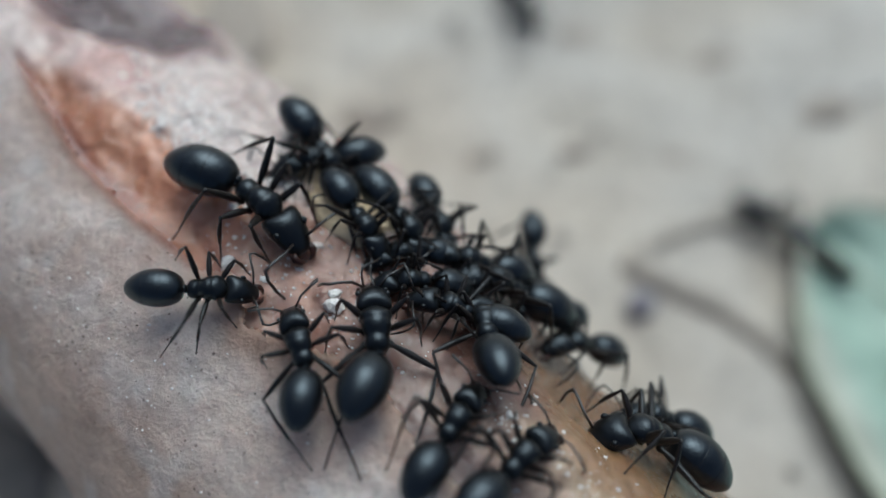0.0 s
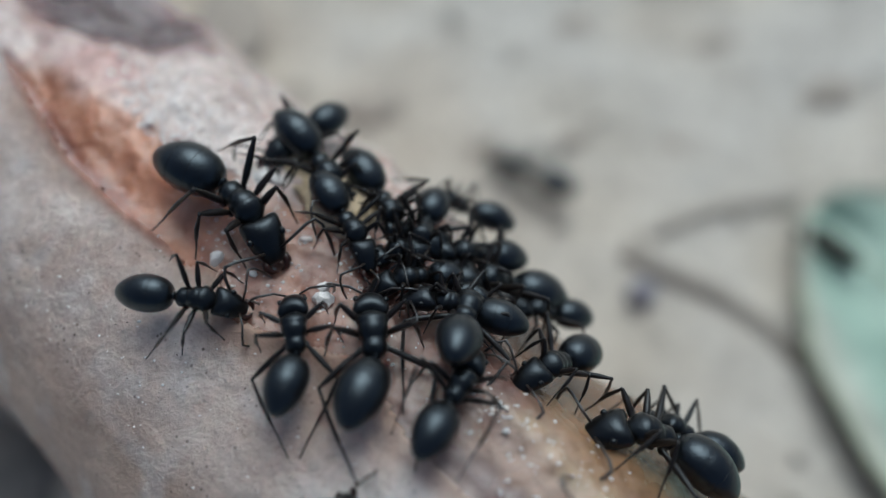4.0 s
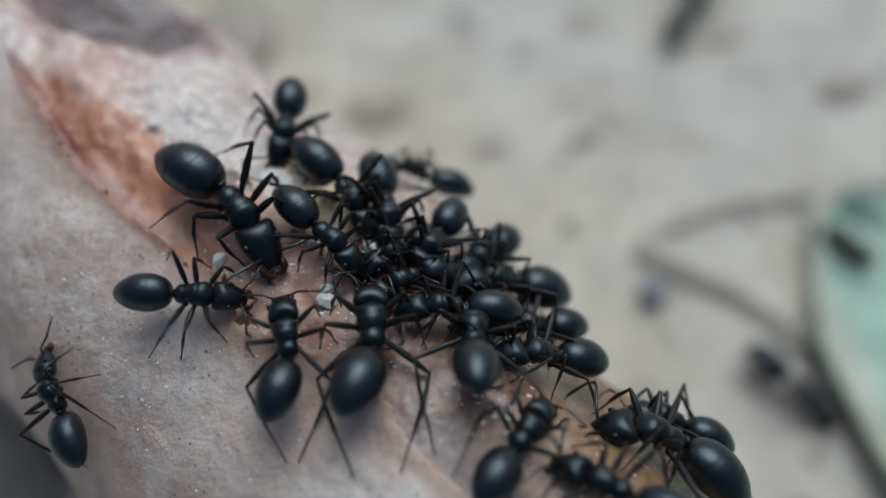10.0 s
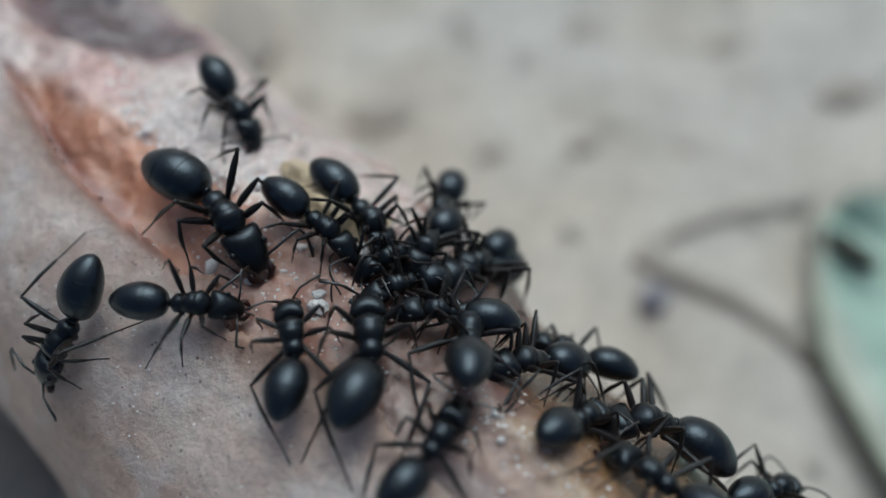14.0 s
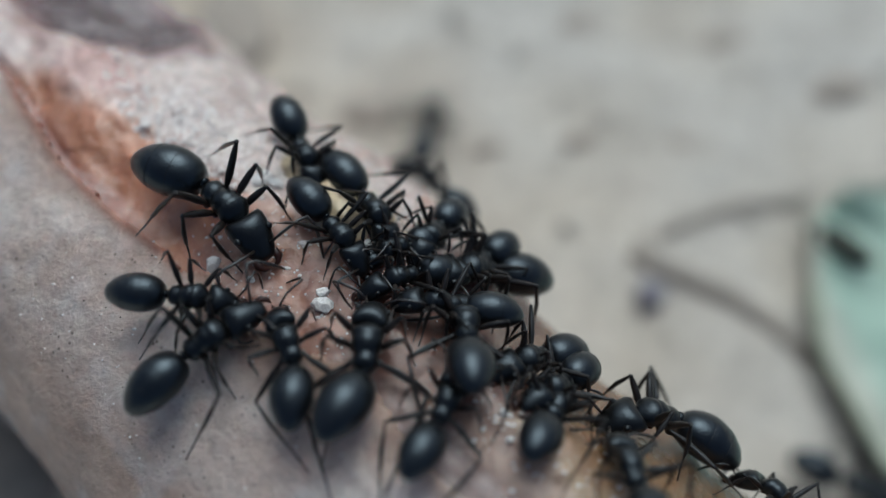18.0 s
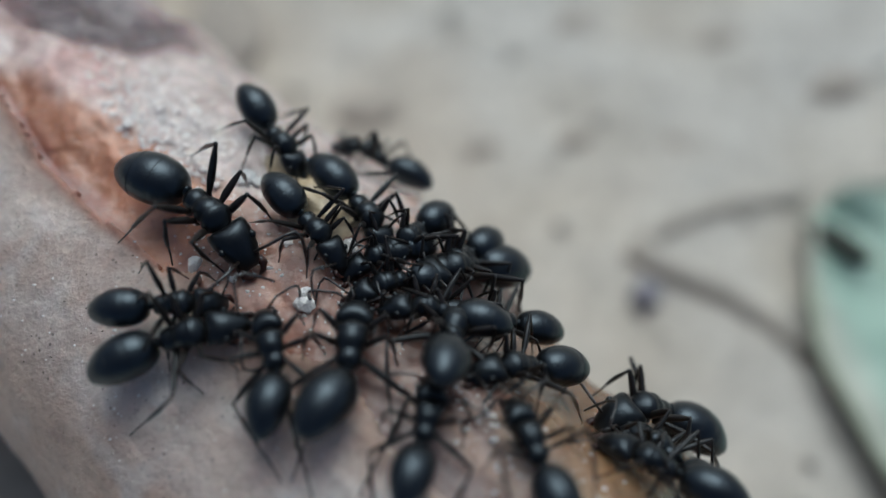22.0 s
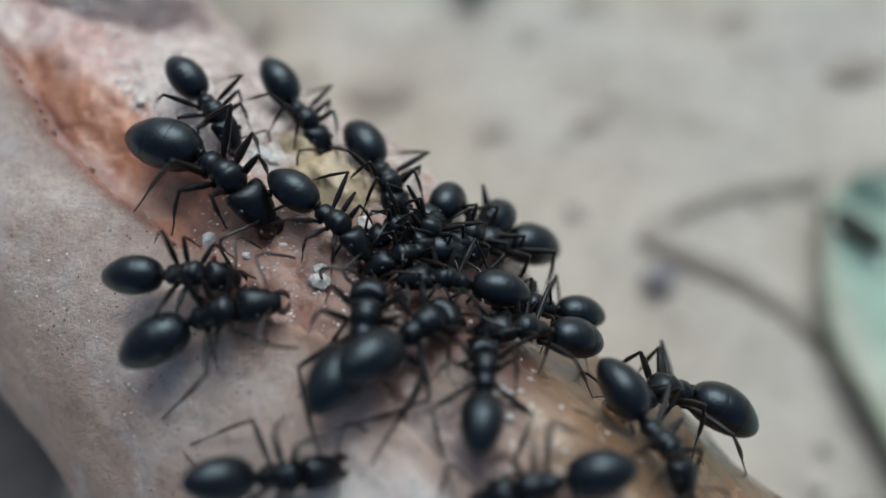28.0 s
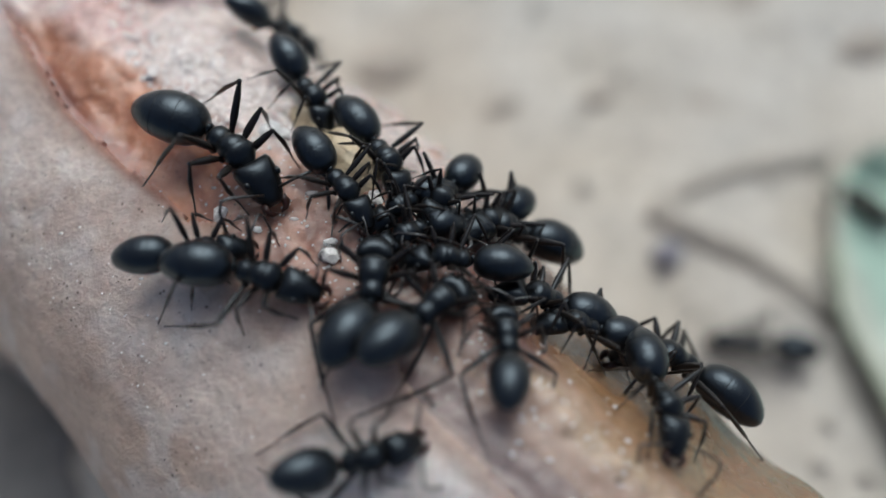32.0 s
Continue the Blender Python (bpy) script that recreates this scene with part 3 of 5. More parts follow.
def build_leaf():
    leaf = new("leaf")
    tagged(leaf, "pale green leaf lying on the soil, edge curled up", "leaf")
    u, v = np.meshgrid(np.linspace(0, 1, 60), np.linspace(-1, 1, 41), indexing="ij")
    half = 13.0 * np.sin(np.pi * np.clip(u, 0.004, 0.996) ** 0.9) ** 0.5
    x = v * half + 0.4 * fractal(u * 9, v * 2, 2, 13)
    y = (u - 0.5) * 52
    z = 0.8 + 1.3 * np.abs(v) ** 1.6 + 0.3 * fractal(u * 10, v * 3, 2, 14) + 0.15 * np.cos(u * 70 - np.abs(v) * 9)
    blade = grid_mesh("blade", np.stack([x, y, z], -1).reshape(-1, 3) * MM, 60, 41, MAT_LEAF, leaf,
                      tints=(1 + step(0.62, 1.0, np.abs(v))[..., None] * np.array([0.30, -0.03, -0.02])).reshape(-1, 3))
    thick = blade.modifiers.new("thickness", "SOLIDIFY")
    thick.thickness = 0.25 * MM
    part("leaf_edge", limb(bmesh.new(), [(x[i, 0] / 1.0, y[i, 0], z[i, 0]) for i in range(2, 58, 3)], [0.3] * 19, 6), MAT_RIB, leaf, "cream-coloured leaf edge")
    part("midrib", limb(bmesh.new(), [(0, y0, 0.75) for y0 in np.linspace(-29, 24, 9)], np.linspace(0.6, 0.15, 9)), MAT_RIB, leaf, "raised pale midrib")
    for k in range(6):
        for side in (-1, 1):
            y0 = -16 + k * 6
            pts = [(side * d, y0 + d * 0.7, 0.95 + 1.3 * (d / 13) ** 1.6) for d in (0.2, 3, 6, 8.5)]
            part("vein", limb(bmesh.new(), pts, (0.22, 0.18, 0.14, 0.1), 6), MAT_RIB, leaf)
    leaf.matrix_basis = pose(53.6 * MM, -16.6 * MM, (GROUND - 0.5) * MM, 0, 0, 40)
    leaf.scale = (1.38, 1.38, 1.38)


# ---- ants ----
STAND = 1.1
# hip, knee and toe as the leg is modelled
LEGS = {"front": ((0.55, 0.42, -0.14), (1.15, 1.55, 0.72), (2.40, 2.55, -1.06)),
        "middle": ((0.00, 0.45, -0.18), (0.05, 1.95, 0.75), (-0.55, 3.50, -1.06)),
        "hind": ((-0.55, 0.42, -0.18), (-2.25, 1.75, 1.25), (-6.1, 2.0, -1.06))}
# where each foot rests: ahead, aside; and which way its knee points
REST = {"front": ((1.75, 1.75), (0.45, 0.8, 0.6)), "middle": ((-0.25, 2.35), (-0.1, 0.9, 0.65)), "hind": ((-4.0, 2.0), (-0.5, 1.0, 0.5))}


def bristle(bm, rings, count, length, seed):
    """Short stiff hairs on the upper side of a lofted body."""
    rnd = random.Random(seed)
    for _ in range(count):
        k = rnd.randrange(2, len(rings) - 3)
        x, zc, ry, rz = rings[k]
        a = radians(rnd.uniform(5, 175))
        base = Vector((x, ry * math.cos(a), zc + rz * math.sin(a)))
        out = Vector((rnd.uniform(-0.7, 0.1), math.cos(a) + rnd.uniform(-0.3, 0.3), math.sin(a) + rnd.uniform(-0.2, 0.3))).normalized()
        side = out.cross(Vector((1, 0.2, 0.1))).normalized() * 0.009
        other = out.cross(side).normalized() * 0.009
        tip = bm.verts.new((base + out * length * rnd.uniform(0.6, 1.2)) * MM)
        foot = [bm.verts.new((base - out * 0.03 + d) * MM) for d in (side, -side * 0.5 + other, -side * 0.5 - other)]
        for i in range(3):
            bm.faces.new((foot[i], foot[(i + 1) % 3], tip))
    return bm


def build_ant(head_wide, chest_wide, gaster_long, gaster_wide):
    ant = new("ant")
    rings = ((-1.2, 0, .16, .17), (-1.1, .04, .36, .36), (-.9, .10, .49, .49), (-.62, .14, .50, .47), (-.46, .14, .47, .43), (-.38, .15, .47, .44), (-.22, .19, .52, .49),
             (.02, .25, .59, .54), (.2, .26, .59, .53), (.28, .25, .585, .52), (.36, .26, .61, .54), (.55, .24, .67, .54), (.78, .17, .59, .46), (.95, .09, .42, .33), (1.05, .05, .28, .24), (1.12, 0, .16, .15))
    rings = tuple((x, z, w * chest_wide, h * (0.5 + chest_wide / 2)) for x, z, w, h in rings)
    chest = loft(bmesh.new(), rings, 20)
    bristle(chest, rings, 20, 0.16, 5)
    for v in chest.verts:
        if v.co.z > 0 and v.co.x < -0.4 * MM:
            v.co.z *= 0.92
    m = part("thorax", chest, MAT_BODY, ant)
    m.location = (0, 0, STAND * MM)
    p = part("petiole", loft(bmesh.new(), ((-1.40, -.02, .1, .12), (-1.35, .02, .17, .22), (-1.26, .12, .25, .36), (-1.18, .04, .2, .25), (-1.10, 0, .12, .14))), MAT_BODY, ant)
    p.location = (0, 0, STAND * MM)
    rings = []
    for i in range(33):
        f = i / 32
        w = math.sqrt(max(0.0, 1 - (2 * f ** 0.88 - 1) ** 2)) ** 0.88
        w *= 1 - 0.24 * f ** 4
        seam = max(math.exp(-((f - c) / 0.012) ** 2) for c in (0.34, 0.60, 0.80))
        rings.append((-3.35 * gaster_long * f, 0.16 * math.sin(math.pi * f), max(0.05, 1.14 * gaster_wide * w * (1 - 0.014 * seam)), max(0.05, 1.02 * gaster_wide * w * (1 - 0.014 * seam))))
    g = part("gaster", bristle(loft(bmesh.new(), rings, 24), rings, 44, 0.13, 3), MAT_GASTER, ant, "glossy black segmented gaster")
    for c in (0.345, 0.61):
        ring = min(rings, key=lambda r: abs(r[0] + 3.35 * gaster_long * c))
        band = part("gaster_band", loft(bmesh.new(), ((ring[0] - 0.02, ring[1], ring[2] * 0.97, ring[3] * 0.97), (ring[0] - 0.012, ring[1], ring[2] * 1.012, ring[3] * 1.012),
                                                      (ring[0] + 0.012, ring[1], ring[2] * 1.012, ring[3] * 1.012), (ring[0] + 0.02, ring[1], ring[2] * 0.97, ring[3] * 0.97)), 24),
                    MAT_BAND, g, "thin grey rim of a gaster plate")
    g.location = (-1.35 * MM, 0, STAND * MM)
    hb = loft(bmesh.new(), ((0, 0, .15, .12), (0.04, 0, .60, .36), (0.2, .03, .87, .52), (0.45, .05, .96, .61), (0.8, .04, .94, .61), (1.2, -.02, .81, .53),
                            (1.55, -.07, .64, .39), (1.8, -.09, .46, .27), (1.92, -.09, .3, .16)), 24)
    for v in hb.verts:
        if v.co.x < 0.8 * MM:
            v.co.x -= 0.30 * MM * (v.co.y / (0.95 * MM)) ** 2
    bristle(hb, ((0.1, 0, .62, .36), (0.2, .03, .87, .52), (0.45, .05, .96, .61), (0.6, .05, .95, .61), (0.8, .04, .94, .61), (1.0, .01, .88, .57), (1.2, -.02, .81, .53), (1.55, -.07, .64, .39), (1.8, -.09, .46, .27)), 16, 0.13, 7)
    for v in hb.verts:
        v.co.y *= head_wide
    h = part("head", hb, MAT_BODY, ant, "broad heart-shaped head")
    h.location = (1.04 * MM, 0, (STAND + 0.06) * MM)
    for side in (1, -1):
        eye = loft(bmesh.new(), ((-.17, 0, .03, .03), (-.12, 0, .1, .1), (0, 0, .15, .14), (.12, 0, .1, .1), (.17, 0, .03, .03)), 12)
        e = part("eye", eye, MAT_EYE, h)
        e.location = (0.82 * MM, side * 0.78 * head_wide * MM, 0.33 * MM)
        jaw = limb(bmesh.new(), ((1.7, side * .40, -.16), (2.0, side * .46, -.2), (2.2, side * .3, -.24), (2.28, side * .06, -.24)), (.2, .18, .12, .03), 8)
        part("mandible", jaw, MAT_JAW, h, "reddish-brown jaw")
        ab = limb(bmesh.new(), ((0, 0, 0), (0.05, side * .6, .35), (0.05, side * 1.35, .45), (0.12, side * 1.75, .42), (0.5, side * 1.85, .25), (1.1, side * 1.7, -.15), (1.7, side * 1.45, -.55)),
                  (.06, .065, .07, .08, .065, .08, .05), 7)
        a = part("antenna", ab, MAT_FEELER, h)
        a.location = (1.45 * MM, side * 0.36 * MM, 0.3 * MM)
        for name, joints in LEGS.items():
            c, k, t = (Vector((q[0], q[1] * side, q[2])) for q in joints)
            f, b = k - c, t - k
            arch = Vector((0, 0, 1)) - f.normalized() * f.normalized().z
            leg = part("leg", limb(bmesh.new(), (f * 0, f * 0.06, f * 0.14 + arch * 0.03, f * 0.4 + arch * 0.07, f * 0.75 + arch * 0.04, f * 0.96, f),
                                   (.15, .19, .11, .17, .145, .085, .10), 9), MAT_LEG, ant)
            leg.location = (c + Vector((0, 0, STAND))) * MM
            out = (k - c).normalized()
            shin = part("shin", limb(bmesh.new(), (b * 0, b * 0.05, b * 0.3 + out * 0.07, b * 0.52 + out * 0.05, b * 0.55 + out * 0.04, b * 0.72, b * 0.88, b * 0.97, b),
                                     (.08, .07, .105, .08, .05, .042, .036, .04, .02), 7), MAT_LEG, leg)
            shin.location = (k - c) * MM
    tagged(ant, "glossy black ant in the crowd on torn flesh", "ant", "ants feeding on the meat")
    return ant


ANT_LABELS = {
    "A": "large black ant with a shiny gaster, feeding on flesh", "B": "black ant standing on pale skin beside the flesh", "C": "black ant with its head in the torn flesh",
    "D": "large black ant biting the torn skin edge", "E": "black ant in the crowd, gaster raised", "F": "black ant wandering over the orange fat",
    "L": "black ant wandering over the pale skin", "G": "black ant climbing up from the lower skin", "H": "black ant feeding on the orange fat", "I": "black ant on the ridge of the meat, head down",
    "J": "black ant beside another on the ridge", "T": "black ant standing high on the meat's ridge", "K": "black ant that joins another on the skin",
    "P": "black ant walking along the far side of the ridge", "g1": "black ant walking over sandy soil", "g2": "black ant hurrying over sandy soil", "g3": "black ant roaming the sandy soil", "g4": "black ant on sandy soil beside the green leaf"}
# head pitch and turn, gaster pitch and turn (degrees)
CARRIAGE = {"A": (20, -8, -4, 22), "B": (28, 0, 0, 0), "C": (30, 5, 4, -25), "D": (30, -5, 5, -28), "E": (35, 0, 12, 0), "I": (38, 0, -8, -30), "J": (30, 5, -4, -5),
            "T": (30, 5, 10, 0), "K": (15, 0, 4, 14), "F": (18, 0, 0, 0), "N": (30, 0, 0, -10), "W": (25, 0, -26, 0), "Z": (25, 0, -26, 0), "g1": (10, 0, 0, 0), "g2": (10, 0, 0, 0), "g3": (10, 0, 0, 0), "g4": (10, 0, 0, 0)}

# from a time on the gaster is carried otherwise: seconds, pitch, turn
LATE = {"C": (26, 38, 0)}

# feet set in a way of their own: ahead, aside, knee raised
TRAIL = {("hind", 1): (-6.4, 1.3, -0.75), ("hind", -1): (-6.0, 0.9, -0.75)}
CROSSED = {("hind", 1): (-6.2, 1.5, -0.75), ("hind", -1): (-6.3, -0.9, -0.6)}
FEET = {"I": {("hind", 1): (-5.2, 2.2, -0.4), ("hind", -1): (-5.2, 2.2, -0.4)}, "C": CROSSED, "D": TRAIL, "E": TRAIL, "G": TRAIL,
        "A": {("hind", 1): (-3.6, 1.2, 1.2), ("hind", -1): (-2.3, 3.3, -0.6), ("middle", -1): (0.3, 2.6, 0), ("front", -1): (1.9, 1.2, 0)},
        "B": {("hind", -1): (-3.2, 3.6, -0.5), ("middle", -1): (-0.9, 3.3, -0.4), ("hind", 1): (-3.0, 2.6, 0.3)},
        "K": {("hind", -1): (-4.4, 3.6, -0.5), ("hind", 1): (-3.2, 2.6, 0.4)}}

build_ground()
build_meat()
build_leaf()
build_litter()
build_crumbs()
large_ant, small_ant = build_ant(0.90, 1.05, 1.0, 0.98), build_ant(0.86, 1.13, 1.02, 0.98)
LARGE = "AIN"

# ---- paths: seconds, millimetres, degrees ----
PATHS = {}
PATHS["A"] = [(0,-8.11,-4.17,12.34,-10,3,-40),(1,-8.09,-4.43,12.38,-9,2,-44),(2,-8.35,-4.62,12.43,-8,2,-47),(3,-8.10,-4.51,12.40,-9,2,-45),(6,-8.57,-4.90,12.48,-6,1,-52),(7,-8.55,-4.56,12.44,-7,1,-51),(8,-8.51,-4.59,12.44,-7,1,-56),(9,-8.54,-4.60,12.45,-7,1,-55),(10,-8.41,-4.77,12.45,-7,1,-51),(11,-8.44,-4.70,12.44,-7,1,-52),(12,-8.59,-4.67,12.45,-7,1,-49),(13,-8.53,-4.61,12.45,-7,2,-50),(14,-8.65,-4.73,12.47,-6,1,-51),(17,-8.64,-4.68,12.46,-6,1,-52),(18,-8.73,-4.41,12.44,-7,2,-44),(19,-8.70,-4.69,12.47,-6,2,-51),(20,-8.70,-4.72,12.47,-6,2,-50),(21,-8.74,-4.65,12.47,-6,2,-48),(22,-8.60,-4.82,12.48,-6,2,-44),(23,-9.44,-3.75,12.40,-7,4,-35),(24,-9.46,-4.26,12.47,-5,3,-35),(25,-10.10,-4.08,12.48,-3,3,-30),(28,-8.68,-4.20,12.41,-8,2,-41),(29,-8.82,-4.38,12.42,-7,3,-36),(30,-8.54,-4.30,12.39,-8,3,-41),(31,-9.08,-4.32,12.46,-6,3,-36),(32,-8.79,-4.23,12.43,-8,3,-41)]
PATHS["B"] = [(0,-9.41,-8.02,12.80,5,-2,1),(1,-9.13,-8.61,12.80,8,-1,-13),(2,-9.09,-8.56,12.80,7,-1,-11),(3,-9.32,-8.56,12.78,8,-2,-9),(6,-9.27,-8.53,12.77,7,-2,-5),(7,-9.28,-8.45,12.79,7,-2,-8),(8,-9.22,-8.65,12.78,8,-1,-14),(9,-9.32,-8.63,12.77,8,-2,-9),(10,-9.47,-8.31,12.78,7,-2,-4),(11,-9.45,-8.40,12.77,7,-2,-3),(12,-9.43,-7.93,12.77,5,-2,8),(13,-9.09,-8.49,12.80,6,-2,1),(14,-9.27,-8.43,12.77,7,-1,-3),(17,-9.46,-8.38,12.75,7,-1,-6),(18,-9.47,-8.21,12.79,7,-1,-6),(19,-9.44,-8.63,12.76,8,-2,-10),(20,-9.37,-8.70,12.75,8,-2,-6),(21,-9.15,-8.85,12.75,6,-4,6),(22,-9.24,-8.51,12.75,6,-2,3),(23,-9.39,-8.33,12.76,6,-2,3),(24,-9.40,-8.25,12.76,6,-2,5),(25,-9.15,-8.00,12.83,5,-1,2),(28,-9.34,-8.32,12.76,6,-2,-1),(29,-9.35,-8.18,12.78,6,-2,0),(30,-9.20,-8.11,12.78,5,-2,5),(31,-9.61,-8.30,12.74,7,-2,2),(32,-9.36,-8.41,12.74,6,-2,4)]
PATHS["C"] = [(0,-5.63,-10.46,12.96,-3,4,109),(1,-5.40,-9.98,12.96,-1,4,106),(2,-5.29,-9.93,12.95,-1,4,104),(3,-5.31,-10.00,12.94,-1,3,98),(6,-5.79,-10.25,12.93,-3,3,103),(7,-5.60,-10.06,12.94,-2,3,99),(8,-5.72,-10.21,12.94,-2,3,100),(9,-5.37,-9.74,12.94,-0,4,97),(10,-5.80,-10.21,12.93,-3,2,102),(11,-5.48,-10.01,12.93,-1,3,96),(12,-5.34,-9.75,12.93,-0,3,96),(13,-5.67,-10.15,12.93,-2,2,100),(14,-5.31,-9.97,12.94,-1,3,102),(17,-5.45,-10.69,12.98,-2,4,105),(18,-5.58,-10.33,12.98,-2,5,112),(19,-5.32,-10.77,12.99,-2,4,107),(20,-5.34,-10.54,12.97,-2,4,102),(21,-5.34,-10.14,12.96,-1,4,97),(22,-5.45,-10.49,12.96,-2,3,106),(23,-4.58,-9.72,12.93,2,7,102),(24,-4.62,-9.17,12.92,4,8,96),(25,-5.67,-9.19,12.92,1,4,98),(25.5,-5.51,-9.57,12.96,1,5,93),(26.5,-5.91,-12.01,12.85,2,-2,37),(27.5,-5.87,-13.72,12.56,12,-6,-3),(28,-5.26,-15.40,12.38,14,-7,1),(29,-4.86,-15.74,12.40,14,-7,1),(30,-5.25,-15.19,12.42,11,-8,11),(31,-4.70,-15.87,12.41,20,1,-31),(31.5,-4.79,-16.44,12.17,17,-10,-5),(32,-2.77,-15.89,12.73,8,-9,13)]
PATHS["D"] = [(0,-3.00,-9.76,12.70,6,8,97),(1,-2.52,-9.53,12.62,8,9,99),(2,-2.43,-9.85,12.67,7,9,98),(3,-2.54,-10.31,12.74,6,9,98),(6,-2.80,-10.00,12.71,6,9,94),(7,-2.79,-9.85,12.69,6,9,93),(8,-2.81,-9.83,12.69,6,9,95),(9,-2.89,-9.75,12.68,6,9,94),(10,-2.82,-9.86,12.71,7,9,96),(11,-2.61,-10.06,12.71,6,10,93),(12,-2.56,-9.93,12.69,7,9,98),(13,-2.61,-10.15,12.73,6,9,99),(14,-2.57,-10.08,12.72,7,9,97),(17,-2.66,-10.15,12.72,6,9,93),(18,-2.89,-10.54,12.79,5,9,88),(19,-2.79,-10.37,12.75,5,9,90),(20,-2.75,-10.35,12.75,5,9,91),(21,-2.82,-10.48,12.77,5,9,86),(22,-2.79,-10.45,12.77,5,10,87),(23,-2.68,-10.37,12.75,5,9,88),(24,-2.98,-10.35,12.75,4,9,82),(25,-2.98,-9.47,12.64,6,10,87),(28,-2.83,-10.47,12.77,5,9,86),(29,-2.49,-10.18,12.73,6,10,93),(30,-2.53,-10.19,12.71,5,10,84),(31,-2.89,-9.51,12.64,6,10,87),(32,-2.97,-9.76,12.69,6,9,89)]
PATHS["E"] = [(0,1.06,-9.32,11.83,18,28,95),(1,1.30,-9.04,11.51,17,34,86),(2,1.20,-9.26,11.63,14,34,79),(3,0.72,-9.00,11.78,11,33,74),(6,0.72,-9.53,12.03,14,29,86),(7,0.95,-9.72,12.04,17,27,95),(8,0.64,-9.89,12.24,14,27,89),(9,0.71,-9.73,12.10,13,29,84),(10,0.83,-10.03,12.21,14,28,88),(11,1.02,-10.05,12.05,12,30,80),(12,0.95,-10.33,12.17,13,26,86),(13,0.63,-10.41,12.35,12,23,86),(14,0.97,-9.76,12.01,15,31,86),(17,0.80,-9.72,12.13,17,27,96),(18,0.58,-9.68,12.18,15,27,91),(19,0.60,-9.98,12.25,12,27,85),(20,0.69,-9.73,12.15,13,29,84),(21,0.60,-9.73,12.17,12,30,81),(22,0.72,-9.78,12.11,11,32,77),(23,0.93,-9.48,11.88,13,31,81),(24,0.80,-9.58,11.97,11,31,77),(25,0.69,-9.35,11.88,8,34,66),(28,-0.90,-10.69,12.80,-1,17,40),(29,-0.99,-10.88,12.85,-3,16,34),(30,-0.64,-10.95,12.84,-5,17,23),(31,-0.48,-10.49,12.73,-6,20,24),(32,-0.76,-10.85,12.81,-0,17,46)]
PATHS["F"] = [(0,-0.01,-13.25,13.01,1,9,60),(1,0.50,-13.05,12.96,2,11,62),(2,1.30,-12.54,12.82,8,17,85),(3,0.78,-12.23,12.82,5,17,70),(6,-0.29,-12.41,12.95,0,11,49),(6.5,-1.34,-14.16,13.10,0,5,38),(7,-1.09,-14.47,13.09,0,2,37),(7.5,-0.13,-13.97,13.06,-1,6,25),(8,1.10,-13.90,13.00,-3,9,21),(8.5,2.40,-13.69,12.82,-4,16,27),(9,4.31,-12.71,11.41,-3,39,39),(10,2.71,-13.86,12.73,2,18,56),(11,3.41,-13.98,12.70,3,22,58),(12,5.29,-12.88,11.21,-11,43,24),(13,5.07,-13.21,11.66,-14,39,15),(14,5.17,-12.81,11.14,-7,44,33),(17,3.91,-13.16,11.99,6,32,64),(18,3.81,-12.66,11.77,4,37,58),(19,5.01,-13.10,11.55,-8,42,29),(20,3.85,-13.68,12.52,12,22,91),(21,3.54,-13.98,12.74,12,16,99),(22,3.45,-14.01,12.79,13,13,109),(23,3.56,-14.26,12.80,11,14,101),(24,3.82,-14.10,12.69,12,19,96),(25,4.00,-12.71,11.93,15,33,88),(25.5,4.33,-12.09,11.29,17,40,85),(26.5,4.11,-13.94,12.18,22,17,142),(27.5,3.89,-15.79,13.07,5,-0,-165),(28,3.07,-16.10,13.15,3,2,-170),(29,2.72,-18.15,13.21,-2,10,-174),(32,2.14,-22.50,12.49,-12,24,-167)]
PATHS["G"] = [(0,0.25,-19.48,12.75,-10,-7,86),(9,0.54,-19.58,12.79,-10,-5,85),(11,0.46,-17.75,13.06,-5,1,84),(12,0.40,-15.89,13.16,-1,4,77),(13,-0.18,-15.24,13.14,-1,4,71),(14,0.03,-13.85,13.08,1,8,58),(17,0.24,-13.09,13.03,2,12,67),(18,-0.05,-12.66,13.02,3,13,68),(19,0.01,-12.99,13.03,1,11,59),(20,-0.22,-13.07,13.05,2,11,67),(21,-0.06,-13.18,13.07,3,11,79),(22,-0.05,-13.24,13.07,3,11,79),(23,0.43,-13.15,13.03,4,12,76),(24,0.37,-13.03,13.03,4,12,76),(25,0.79,-12.33,12.84,4,16,69),(28,1.34,-12.33,12.78,9,16,88),(29,1.33,-12.20,12.73,9,18,86),(30,1.68,-12.29,12.67,9,20,83),(31,1.94,-12.17,12.58,11,21,89),(32,1.79,-11.96,12.59,12,21,95)]
